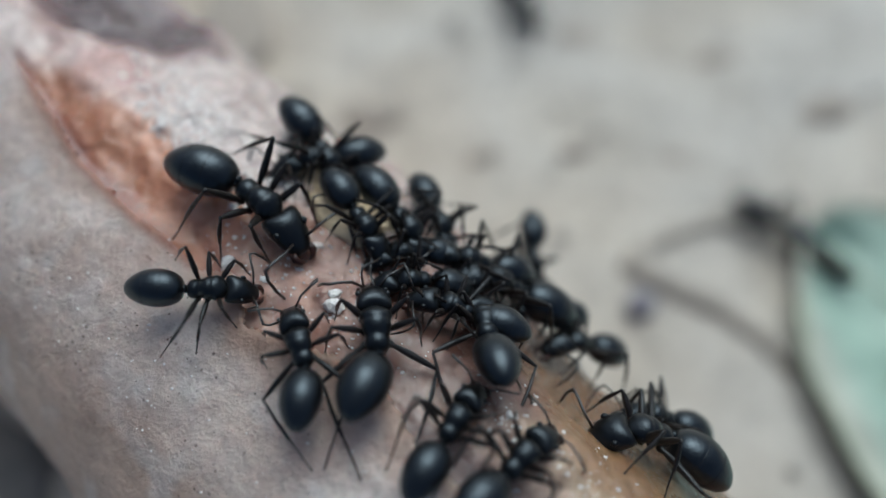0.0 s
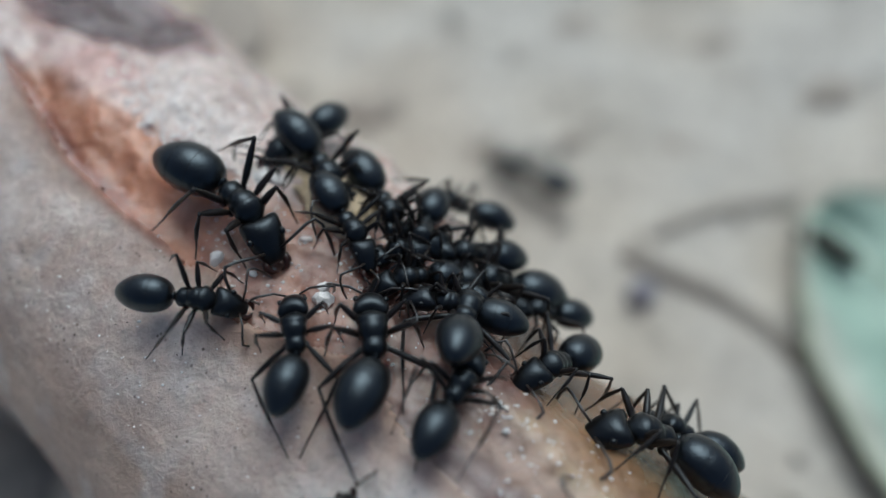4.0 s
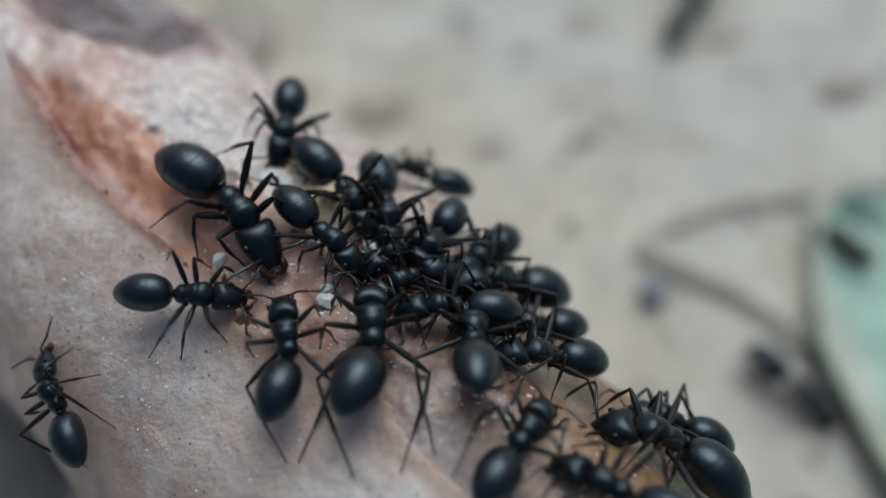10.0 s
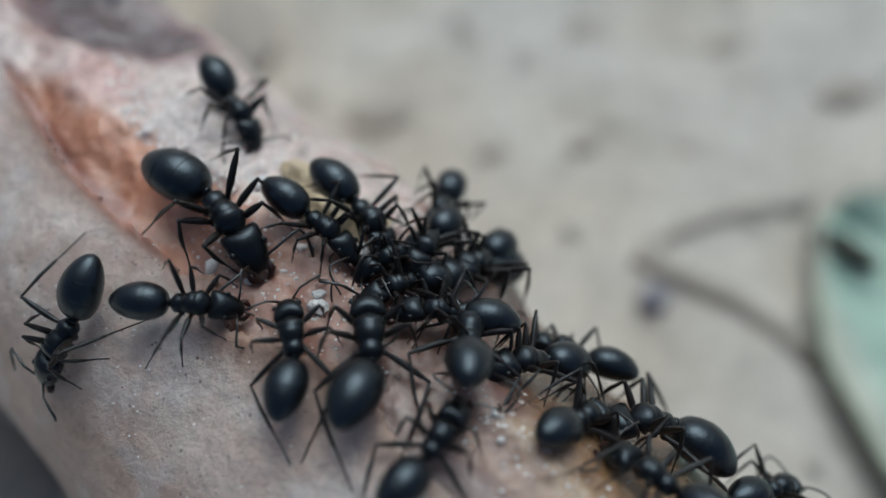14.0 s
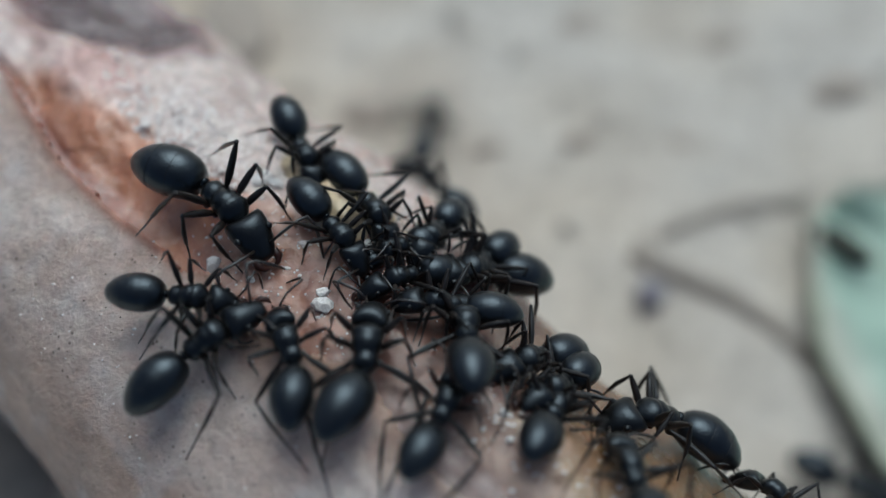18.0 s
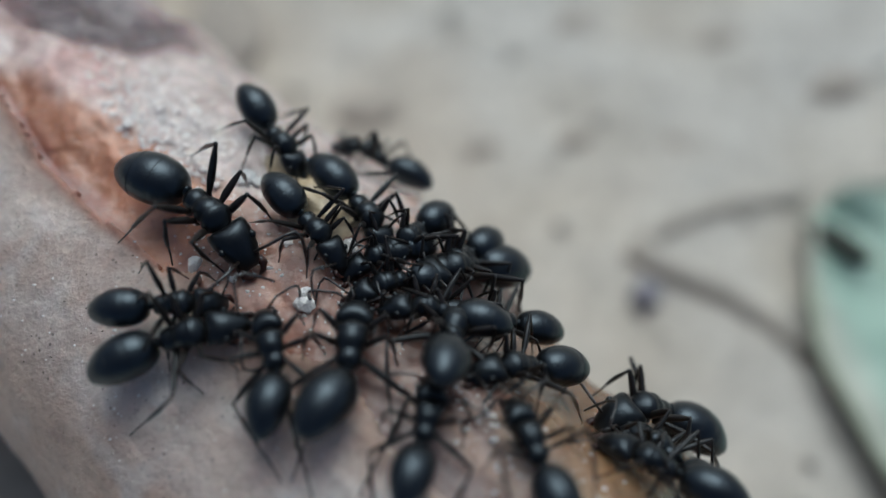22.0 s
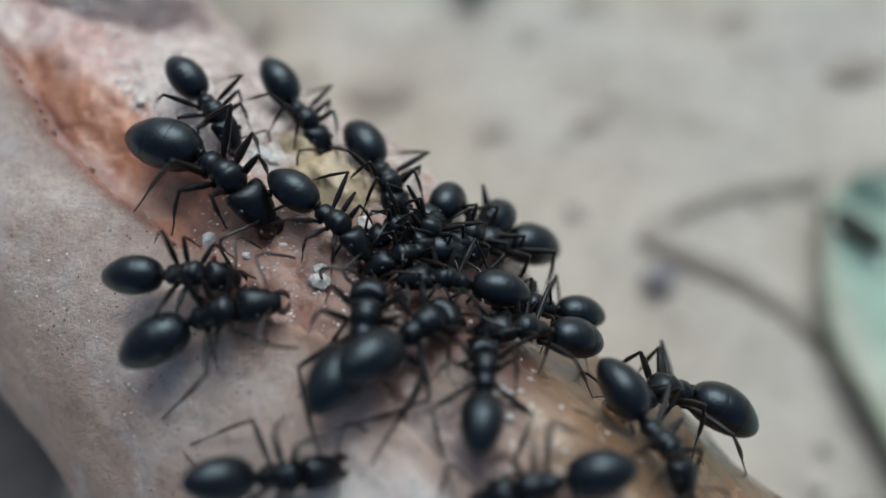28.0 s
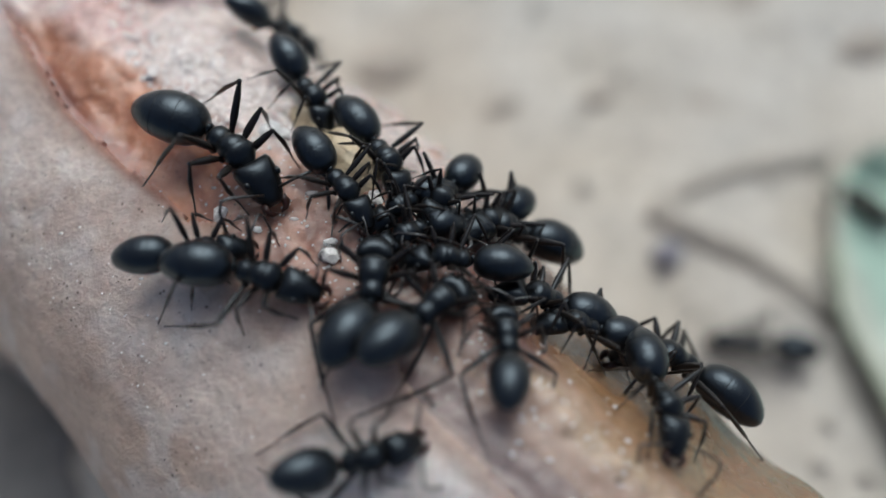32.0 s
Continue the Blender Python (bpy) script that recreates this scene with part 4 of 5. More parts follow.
PATHS["H"] = [(0,2.27,-14.55,12.96,0,12,48),(1,3.25,-14.88,12.87,-2,14,38),(1.5,2.56,-17.76,13.19,0,1,36),(3.5,3.26,-18.86,13.22,0,1,41),(4.5,3.82,-17.09,13.10,5,8,83),(5.5,4.37,-15.32,12.98,13,11,126),(6,4.51,-15.72,13.03,11,10,127),(7,4.65,-15.38,12.96,13,10,127),(8,4.85,-15.02,12.84,15,11,130),(9,5.06,-15.82,12.97,13,8,151),(10,5.50,-15.70,12.87,14,5,153),(11,5.58,-15.78,12.89,15,9,143),(12,5.53,-15.65,12.87,15,8,147),(13,7.49,-15.80,12.22,23,16,131),(14,7.57,-15.11,11.74,26,8,142),(17,6.32,-15.02,12.24,16,32,93),(18,6.21,-15.06,12.34,17,28,98),(19,6.49,-14.96,12.14,17,34,92),(20,7.11,-14.94,11.88,24,28,117),(21,7.24,-14.70,11.64,26,0,149),(22,7.81,-14.49,11.06,29,-5,152),(23,7.19,-15.60,12.22,19,-9,166),(23.5,6.99,-15.45,12.22,25,10,135),(24,6.78,-15.30,12.21,19,30,102),(24.5,6.92,-14.80,11.83,27,12,131),(25,7.05,-14.30,11.45,25,-7,157),(25.8,7.17,-14.30,11.30,18,-30,-167),(26.6,7.29,-14.29,11.16,-8,-42,-118),(27.3,7.32,-14.40,11.30,-24,-24,-81),(28,7.34,-14.51,11.43,-27,-2,-53),(29,7.05,-14.78,11.80,-23,-13,-65),(30,7.28,-14.59,11.54,-26,-8,-57),(31,7.40,-14.31,11.18,-26,-20,-69),(32,7.40,-14.04,10.95,-26,-27,-75)]
PATHS["I"] = [(0,7.41,-13.10,9.87,26,-28,178),(1,7.79,-13.39,9.83,24,-31,-177),(2,7.71,-13.50,9.99,25,-29,179),(3,7.69,-13.66,10.16,27,-22,170),(6,7.32,-13.57,10.37,24,-25,174),(7,7.55,-13.49,10.12,26,-23,171),(8,7.48,-13.76,10.46,25,-20,168),(9,7.39,-13.49,10.26,26,-23,171),(10,7.73,-13.59,10.08,29,-18,166),(11,8.05,-12.48,8.75,30,-32,-178),(12,8.23,-12.21,8.71,26,-29,-170),(13,8.08,-12.06,8.69,26,-29,-170),(14,8.04,-12.64,8.93,29,-30,-179),(17,8.26,-12.62,8.75,31,-29,178),(18,7.96,-12.48,8.85,29,-31,-179),(19,8.59,-12.62,8.54,31,-29,180),(20,9.29,-12.86,8.29,37,-23,171),(21,9.02,-12.59,8.25,38,-22,170),(22,8.42,-11.99,7.89,30,-40,-173),(23,8.22,-12.24,8.46,32,-30,179),(24,8.42,-12.88,8.89,33,-26,175),(25,9.19,-11.86,7.27,43,-32,171),(28,8.48,-12.21,8.41,30,-29,-175),(29,7.45,-12.04,8.67,18,-43,-158),(30,8.32,-11.80,8.32,24,-31,-163),(31,8.60,-11.78,7.80,32,-35,-175),(32,8.51,-11.78,7.89,43,-22,164)]
PATHS["J"] = [(0,8.59,-11.84,8.20,37,-31,175),(1,8.66,-12.53,8.76,36,-25,172),(2,8.84,-12.50,8.64,40,-21,165),(3,9.49,-13.08,8.68,43,-14,158),(6,8.72,-12.83,9.02,40,-14,159),(7,8.78,-12.39,8.61,41,-19,163),(8,8.65,-12.62,8.88,40,-17,162),(9,8.62,-12.64,8.93,41,-14,159),(10,8.71,-12.50,8.76,41,-17,162),(10.333,9.22,-13.15,8.91,13,-38,-151),(10.667,9.72,-13.80,9.06,-24,-31,-96),(11,10.23,-14.45,9.22,-42,-4,-57),(12,10.98,-14.21,8.53,-49,8,-49),(13,11.16,-14.09,8.29,-50,5,-50),(13.5,12.55,-14.35,7.34,-44,23,-19),(14,13.94,-14.61,6.40,-26,34,19),(14.5,13.70,-14.60,6.50,-30,30,12),(15.5,17.82,-16.33,6.86,-39,33,5),(15.833,17.36,-15.92,6.57,24,42,68),(16.167,16.91,-15.52,6.28,64,7,109),(16.5,16.45,-15.11,5.99,80,-41,126),(17,16.57,-15.52,5.84,72,-43,140),(17.5,14.65,-15.44,7.01,63,-10,137),(18,12.74,-15.37,8.19,51,22,129),(19,8.96,-14.19,9.91,36,34,113),(20,8.03,-13.54,10.02,38,24,127),(21,8.44,-13.47,9.68,40,12,137),(22,8.51,-13.81,9.89,39,17,133),(23,8.78,-14.02,9.88,39,14,136),(24,8.14,-14.28,10.61,34,12,139),(25,7.67,-13.58,10.34,36,17,136),(27,9.84,-16.20,10.97,30,-0,151),(28,9.62,-18.58,12.70,18,6,147),(32,9.77,-21.44,13.31,9,11,131)]
PATHS["M"] = [(0,5.54,-8.41,7.38,31,-41,-172),(1,5.65,-8.76,7.62,28,-41,-170),(2,6.32,-9.55,8.32,9,-31,-144),(3,4.53,-10.39,9.93,7,-41,-146),(6,3.83,-11.57,11.20,4,-41,-141),(7,3.71,-11.70,11.35,0,-40,-134),(8,3.80,-11.19,10.98,6,-41,-145),(9,3.51,-10.97,11.06,13,-38,-160),(10,3.34,-10.37,10.74,20,-33,-175),(11,3.22,-10.87,11.15,14,-37,-164),(12,3.35,-10.68,10.95,15,-37,-164),(13,2.99,-10.66,11.12,13,-38,-161),(14,3.16,-10.52,10.95,16,-37,-165),(17,3.20,-10.23,10.71,11,-41,-153),(18,2.95,-10.60,11.10,11,-39,-155),(19,3.01,-10.92,11.32,16,-33,-170),(20,3.28,-10.56,10.92,17,-36,-169),(21,3.46,-10.51,10.76,17,-37,-166),(22,2.98,-10.98,11.40,15,-34,-168),(23,2.77,-10.33,11.04,11,-39,-157),(24,3.11,-10.56,11.01,15,-37,-165),(25,3.88,-10.09,10.16,23,-32,-176),(28,2.85,-10.23,10.99,21,-31,-180),(29,2.95,-10.18,10.88,22,-30,179),(30,3.16,-10.22,10.77,23,-27,177),(31,3.13,-10.03,10.65,25,-25,172),(32,3.11,-9.76,10.47,26,-27,172)]
PATHS["N"] = [(0,1.66,-6.62,9.69,29,-34,175),(1,1.76,-6.83,9.68,24,-38,-175),(2,1.77,-6.71,9.60,23,-39,-172),(3,1.65,-7.03,9.82,22,-38,-172),(6,1.88,-6.88,9.57,27,-38,-180),(7,1.95,-6.96,9.57,29,-35,175),(8,2.00,-7.29,9.69,27,-35,178),(9,1.28,-6.62,9.83,15,-43,-158),(10,1.74,-6.84,9.62,21,-41,-168),(11,1.32,-6.84,9.91,18,-41,-164),(12,1.25,-6.68,9.83,18,-43,-161),(13,1.03,-6.56,9.96,14,-42,-156),(14,0.82,-6.08,9.73,3,-48,-138),(17,1.24,-6.54,9.82,15,-43,-156),(18,0.88,-6.55,10.11,18,-40,-163),(19,1.00,-6.73,10.12,16,-40,-162),(20,0.83,-6.51,10.18,18,-38,-164),(21,1.18,-6.42,9.82,14,-42,-156),(22,0.78,-6.52,10.19,11,-40,-152),(23,0.61,-6.24,10.07,4,-44,-139),(24,0.78,-7.09,10.42,13,-38,-158),(25,1.65,-6.35,9.40,22,-44,-166),(28,1.52,-6.00,9.34,13,-45,-152),(29,1.98,-6.74,9.40,23,-41,-171),(30,2.02,-6.54,9.23,22,-43,-167),(31,1.72,-6.70,9.54,21,-42,-167),(32,1.64,-6.52,9.53,25,-41,-173)]
PATHS["O"] = [(0,0.55,-5.72,10.43,28,-30,178),(1,0.74,-6.22,10.54,24,-32,-176),(2,0.42,-5.82,10.60,26,-28,179),(3,0.41,-5.77,10.60,26,-28,179),(6,1.77,-5.79,9.44,3,-43,-137),(7,1.66,-5.67,9.50,3,-42,-137),(8,1.48,-5.84,9.77,-3,-39,-129),(9,1.47,-6.19,9.94,0,-38,-134),(10,1.23,-5.69,9.89,-1,-39,-131),(11,1.26,-5.98,10.02,-1,-38,-132),(12,1.65,-5.92,9.65,0,-40,-133),(13,1.46,-5.84,9.76,-2,-39,-130),(14,1.39,-5.62,9.74,-3,-39,-128),(17,1.44,-6.23,10.00,3,-39,-137),(18,1.06,-6.08,10.25,1,-37,-135),(19,1.24,-6.52,10.31,3,-37,-138),(20,1.12,-6.15,10.22,2,-37,-137),(21,0.99,-6.09,10.31,2,-36,-136),(22,0.97,-5.94,10.23,0,-37,-134),(23,1.13,-5.95,10.12,1,-38,-135),(24,1.05,-6.62,10.49,2,-35,-137),(25,1.08,-5.85,10.14,-0,-36,-132),(28,0.95,-5.74,10.18,-2,-37,-130),(29,0.99,-5.79,10.19,-2,-36,-130),(30,1.16,-6.10,10.19,-2,-35,-130),(31,1.12,-6.27,10.29,-2,-36,-129),(32,1.29,-6.19,10.10,-1,-38,-132)]
PATHS["X"] = [(0,-0.12,-8.46,11.96,20,-13,165),(1,0.42,-8.70,11.75,18,-25,-180),(2,0.38,-8.37,11.68,22,-20,169),(3,0.22,-8.62,11.87,20,-17,169),(6,0.07,-8.72,11.96,19,-16,170),(7,-0.03,-8.47,11.94,20,-13,166),(8,-0.09,-8.92,12.12,18,-12,171),(9,-0.00,-8.75,11.98,17,-18,178),(10,-0.27,-8.79,12.13,14,-19,-175),(11,-0.23,-8.81,12.15,17,-14,172),(12,-0.07,-8.49,11.99,22,-7,154),(13,-0.24,-8.52,12.06,20,-9,161),(14,-0.10,-8.72,12.05,16,-18,179),(17,-0.17,-8.58,12.00,17,-16,176),(18,-0.29,-8.50,12.04,18,-14,174),(19,-0.26,-8.71,12.11,14,-18,-176),(20,-0.23,-8.59,12.05,16,-19,-178),(21,0.10,-8.08,11.70,21,-20,171),(22,-0.11,-8.79,12.10,17,-15,174),(23,0.15,-8.55,11.76,14,-27,-168),(24,-0.22,-8.62,12.08,19,-12,169),(25,-0.16,-7.62,11.69,24,-14,162),(28,-0.01,-8.49,11.90,18,-19,177),(29,-0.00,-8.27,11.85,21,-17,169),(30,-0.11,-8.77,12.05,15,-19,-175),(31,-0.11,-8.39,11.93,18,-18,176),(32,-0.29,-8.70,12.12,16,-15,180)]
PATHS["T"] = [(0,-6.27,-1.39,11.36,12,-22,-159),(1,-6.17,-0.95,11.12,11,-25,-155),(2,-6.17,-1.54,11.39,10,-23,-155),(3,-6.60,-0.62,11.11,5,-27,-142),(6,-6.78,-0.09,10.87,-16,-27,-103),(7,-7.33,0.38,10.91,-21,-24,-92),(8,-7.50,-0.06,11.24,-22,-18,-85),(9,-7.59,0.19,11.16,-23,-18,-82),(10,-7.43,0.05,11.15,-21,-20,-89),(11,-7.76,-0.14,11.45,-26,-8,-66),(12,-7.41,0.27,11.13,-27,-13,-73),(13,-8.08,-0.20,11.57,-25,-7,-64),(14,-9.29,1.22,11.44,-27,-2,-55),(15,-8.37,1.11,11.17,-31,4,-43),(17,-6.40,-1.12,11.40,-29,4,-43),(18,-6.18,-1.40,11.41,-27,-7,-64),(19,-6.16,-1.44,11.44,-29,1,-51),(20,-6.31,-1.16,11.36,-28,-5,-59),(21,-6.57,-1.16,11.47,-28,1,-50),(22,-6.58,-0.80,11.33,-30,-1,-52),(23,-6.17,-0.60,11.06,-32,-1,-51),(24,-6.35,-0.68,11.19,-31,2,-46),(25,-6.27,-0.13,10.86,-34,10,-35),(28,-6.30,-0.56,11.10,-32,-1,-53),(29,-6.00,-1.44,11.36,-29,-1,-56),(30,-6.24,-1.14,11.32,-29,-5,-60),(31,-6.47,-0.57,11.16,-30,-4,-59),(32,-6.39,-0.75,11.21,-30,-1,-56)]
PATHS["S"] = [(0,-2.29,-4.54,11.26,-30,-2,-57),(1,-2.56,-4.50,11.35,-29,-5,-60),(2,-2.18,-4.38,11.13,-30,-5,-62),(3,-2.47,-4.08,11.10,-30,-7,-64),(6,-2.73,-4.19,11.26,-29,-5,-62),(7,-2.82,-4.16,11.30,-29,-7,-62),(8,-2.74,-4.45,11.39,-28,-7,-63),(9,-2.84,-4.02,11.23,-30,-5,-59),(10,-2.75,-4.31,11.30,-24,-15,-80),(11,-2.86,-4.13,11.28,-28,-10,-66),(12,-3.34,-4.07,11.46,-28,-2,-55),(13,-3.42,-4.36,11.60,-27,-1,-52),(14,-3.21,-4.43,11.56,-28,-0,-51),(17,-3.19,-4.04,11.39,-28,-6,-60),(18,-3.17,-4.23,11.46,-28,-4,-57),(19,-3.13,-4.26,11.45,-28,-4,-56),(20,-3.14,-4.10,11.39,-29,-4,-57),(21,-3.16,-3.96,11.35,-29,-3,-55),(22,-2.83,-4.42,11.42,-29,-2,-54),(23,-2.99,-4.02,11.30,-29,-7,-61),(24,-3.14,-4.38,11.51,-28,-3,-56),(25,-3.40,-2.81,10.89,-33,-4,-57),(28,-2.68,-3.70,11.00,-30,-11,-66),(29,-2.84,-3.93,11.20,-30,-7,-61),(30,-2.88,-3.95,11.22,-30,-6,-59),(31,-2.97,-4.03,11.29,-29,-5,-57),(32,-3.10,-4.05,11.37,-29,-5,-58)]
PATHS["U"] = [(0,-3.95,-4.80,12.05,-23,-1,-57),(1,-3.62,-4.33,11.77,-26,-2,-57),(2,-3.87,-5.46,12.22,-21,1,-54),(3,-3.86,-5.31,12.18,-21,-1,-58),(6,-4.11,-5.97,12.44,-18,1,-55),(7,-4.76,-4.88,12.26,-20,3,-49),(8,-4.58,-6.29,12.59,-15,6,-39),(9,-4.85,-6.01,12.54,-15,11,-26),(10,-4.75,-5.99,12.56,-16,5,-42),(11,-4.66,-5.96,12.50,-16,9,-31),(12,-4.89,-5.89,12.55,-16,7,-33),(13,-4.69,-6.38,12.62,-14,6,-36),(14,-4.82,-5.12,12.36,-19,6,-38),(17,-4.55,-5.57,12.41,-18,4,-46),(18,-4.33,-5.57,12.36,-19,3,-51),(19,-4.31,-5.88,12.46,-18,2,-51),(20,-4.49,-5.67,12.44,-18,4,-47),(21,-4.46,-5.26,12.30,-19,1,-52),(22,-4.57,-5.44,12.39,-18,3,-48),(23,-4.70,-5.05,12.31,-19,-0,-53),(24,-5.82,-4.66,12.44,-17,3,-42),(25,-5.37,-4.87,12.40,-18,5,-41),(28,-4.36,-6.18,12.51,-17,7,-38),(29,-4.15,-6.25,12.49,-17,7,-42),(30,-4.32,-6.11,12.49,-17,7,-41),(31,-4.53,-6.39,12.60,-15,8,-35),(32,-4.44,-5.75,12.43,-18,3,-50)]
PATHS["V"] = [(0,-0.86,-3.81,10.33,-35,-13,-69),(1,-0.88,-5.21,11.08,-24,-19,-85),(2,-0.25,-4.17,10.23,-38,-10,-64),(3,-1.05,-5.14,11.11,-18,-24,-98),(6,-1.08,-5.12,11.11,-15,-25,-105),(7,-0.93,-5.07,11.03,-15,-26,-105),(8,-0.76,-5.36,11.05,-13,-27,-108),(9,-0.75,-5.30,11.06,-13,-26,-109),(10,-0.78,-5.64,11.24,-9,-25,-115),(11,-0.77,-5.59,11.19,-12,-25,-109),(12,-0.76,-5.28,11.04,-12,-27,-111),(13,-0.84,-5.46,11.16,-9,-27,-117),(14,-0.69,-5.38,11.03,-9,-29,-116),(17,-0.73,-5.17,10.93,-12,-29,-112),(18,-0.72,-4.94,10.78,-10,-32,-116),(19,-0.82,-5.22,10.97,-13,-28,-109),(20,-0.80,-5.14,10.95,-10,-29,-115),(21,-0.78,-5.00,10.90,-9,-30,-117),(22,-0.93,-5.21,11.05,-4,-29,-125),(23,-0.80,-5.52,11.15,-8,-28,-119),(24,-0.73,-5.19,10.93,-5,-31,-123),(25,-1.12,-5.50,11.27,-9,-27,-116),(28,-0.70,-5.90,11.26,-11,-26,-111),(29,-0.87,-5.82,11.28,-12,-26,-110),(30,-0.65,-5.47,11.03,-11,-28,-112),(31,-0.51,-5.44,10.97,-8,-30,-118),(32,-0.64,-5.52,11.06,-9,-28,-117)]
PATHS["K"] = [(0,-5.91,-1.29,11.22,-28,-6,-63),(1,-5.57,-2.02,11.40,-26,-6,-63),(2,-4.97,-2.57,11.43,-26,-5,-62),(3,-5.27,-2.36,11.45,-26,-4,-61),(6,-5.24,-2.91,11.68,-25,-2,-59),(7,-5.18,-2.87,11.62,-24,-4,-64),(8,-5.10,-3.43,11.78,-21,-7,-70),(9,-4.96,-3.63,11.80,-22,-7,-68),(10,-4.23,-3.75,11.61,-26,-3,-56),(10.5,-5.30,-3.62,11.95,-24,-5,-66),(11,-6.00,-3.40,12.10,-14,-6,-94),(11.5,-6.51,-3.07,12.10,-2,-10,-127),(12,-8.40,-3.42,12.38,0,-9,-135),(12.5,-10.90,-3.34,12.70,-0,6,-139),(13,-12.24,-9.17,11.78,10,22,-106),(14,-14.53,-8.95,10.98,1,33,-131),(14.25,-13.86,-9.25,11.24,20,24,-87),(14.5,-13.20,-9.54,11.50,28,7,-49),(15.5,-10.71,-10.65,11.91,14,-13,6),(16.5,-9.10,-10.42,12.35,1,-11,40),(17,-8.71,-10.02,12.42,0,-11,45),(18,-8.57,-9.84,12.48,2,-9,34),(19,-8.74,-9.72,12.49,5,-9,21),(20,-8.58,-9.62,12.49,4,-9,27),(21,-8.59,-9.63,12.51,6,-8,18),(22,-8.66,-9.64,12.52,7,-8,12),(23,-8.52,-9.45,12.56,7,-7,7),(24,-8.14,-9.75,12.62,7,-4,1),(25,-8.53,-9.27,12.58,5,-6,14),(28,-8.04,-9.82,12.57,5,-7,15),(29,-7.93,-9.41,12.64,4,-5,15),(30,-6.84,-9.41,12.78,4,-0,-9),(31,-6.59,-9.56,12.79,4,-0,-14),(32,-6.92,-9.48,12.79,4,0,-18)]
PATHS["P"] = [(0,3.73,-3.16,5.74,-50,-12,-91),(0.5,2.43,-4.14,7.76,-16,-38,-131),(1,1.13,-5.11,9.78,33,-32,175),(3,0.35,-3.15,9.06,44,-12,160),(6,-0.10,-2.22,8.53,35,-35,-179),(8,-0.25,-2.30,8.72,20,-42,-159),(9,-0.01,-1.16,7.53,32,-38,-172),(10,-1.84,-0.54,8.43,43,-24,168),(11,-1.56,0.18,7.62,38,-32,-178),(12,-1.31,0.03,7.39,34,-40,-174),(13,-0.23,-2.54,9.29,-14,-30,-115),(14,-0.22,-2.53,9.15,-20,-32,-106),(14.833,-0.39,-1.43,8.42,21,-40,-159),(15.667,-0.56,-0.33,7.69,52,-19,157),(16.5,-0.73,0.77,6.95,62,14,129),(17,-1.55,1.85,5.92,67,-18,144),(18,-1.19,0.79,5.69,68,-18,141),(19,0.17,-0.33,5.73,67,-15,144),(20,0.35,-2.69,8.65,52,14,133),(21,-0.70,0.51,5.60,68,-17,145),(21.5,-1.49,1.25,5.56,68,-19,144),(22,-3.00,0.20,8.74,49,-7,149),(23,-4.57,0.47,9.66,44,2,145),(24,-7.02,2.06,10.03,39,-7,153),(24.5,-10.28,4.32,10.40,36,-8,155),(24.75,-10.78,3.35,11.01,15,-23,-157),(25,-11.29,2.37,11.62,-11,-18,-105),(25.5,-10.90,1.89,11.73,-22,-4,-66),(27.5,-9.89,-0.01,12.09,-20,-1,-54),(28,-9.70,-0.89,12.29,-18,0,-53),(29,-9.67,-0.78,12.25,-18,-2,-59),(29.5,-10.97,1.27,11.97,-22,6,-42),(29.75,-11.88,1.67,12.04,-17,-6,-78),(30,-12.79,2.08,12.12,-5,-12,-116),(30.25,-12.48,1.76,12.16,-14,-5,-80),(30.5,-12.17,1.44,12.20,-18,5,-46),(31,-11.25,0.15,12.34,-16,1,-51),(31.5,-10.54,1.72,11.70,-24,13,-23),(32,-8.34,4.18,9.20,-36,34,-8)]
PATHS["Q"] = [(0,3.96,-6.97,8.04,29,-41,-171),(1,4.48,-7.62,7.77,23,-46,-163),(2,4.12,-7.21,7.86,24,-47,-164),(3,3.50,-7.16,8.51,25,-43,-167),(6,6.18,-10.42,8.85,35,-20,173),(7,6.69,-10.95,9.21,5,-32,-141),(8,5.30,-11.07,10.08,-4,-43,-126),(9,6.14,-11.63,9.93,17,-38,-162),(10,3.23,-8.72,9.71,24,-33,-173),(11,4.11,-8.28,8.70,39,-18,167),(12,2.92,-8.15,9.60,25,-34,-174),(13,3.02,-8.43,9.71,26,-33,-176),(14,5.18,-9.32,8.70,42,-8,159),(15.5,4.60,-10.61,10.10,28,-30,-170),(17,4.02,-11.90,11.50,-3,-40,-127),(18,3.87,-11.74,11.48,3,-39,-141),(19,5.87,-9.40,8.34,15,-37,-153),(20,3.02,-8.80,9.89,26,-28,-179),(21,4.09,-7.60,8.23,34,-36,179),(22,2.43,-8.61,10.29,27,-31,176),(23,2.52,-8.52,10.17,22,-35,-173),(24,2.27,-9.61,11.11,24,-21,171),(25,2.83,-9.51,10.56,22,-31,-177),(28,3.54,-8.72,9.43,30,-23,177),(29,4.28,-8.82,8.95,33,-24,176),(30,6.09,-10.13,8.71,36,-20,172),(31,6.11,-11.05,9.39,33,-15,170),(32,4.61,-10.78,10.27,27,-24,174)]
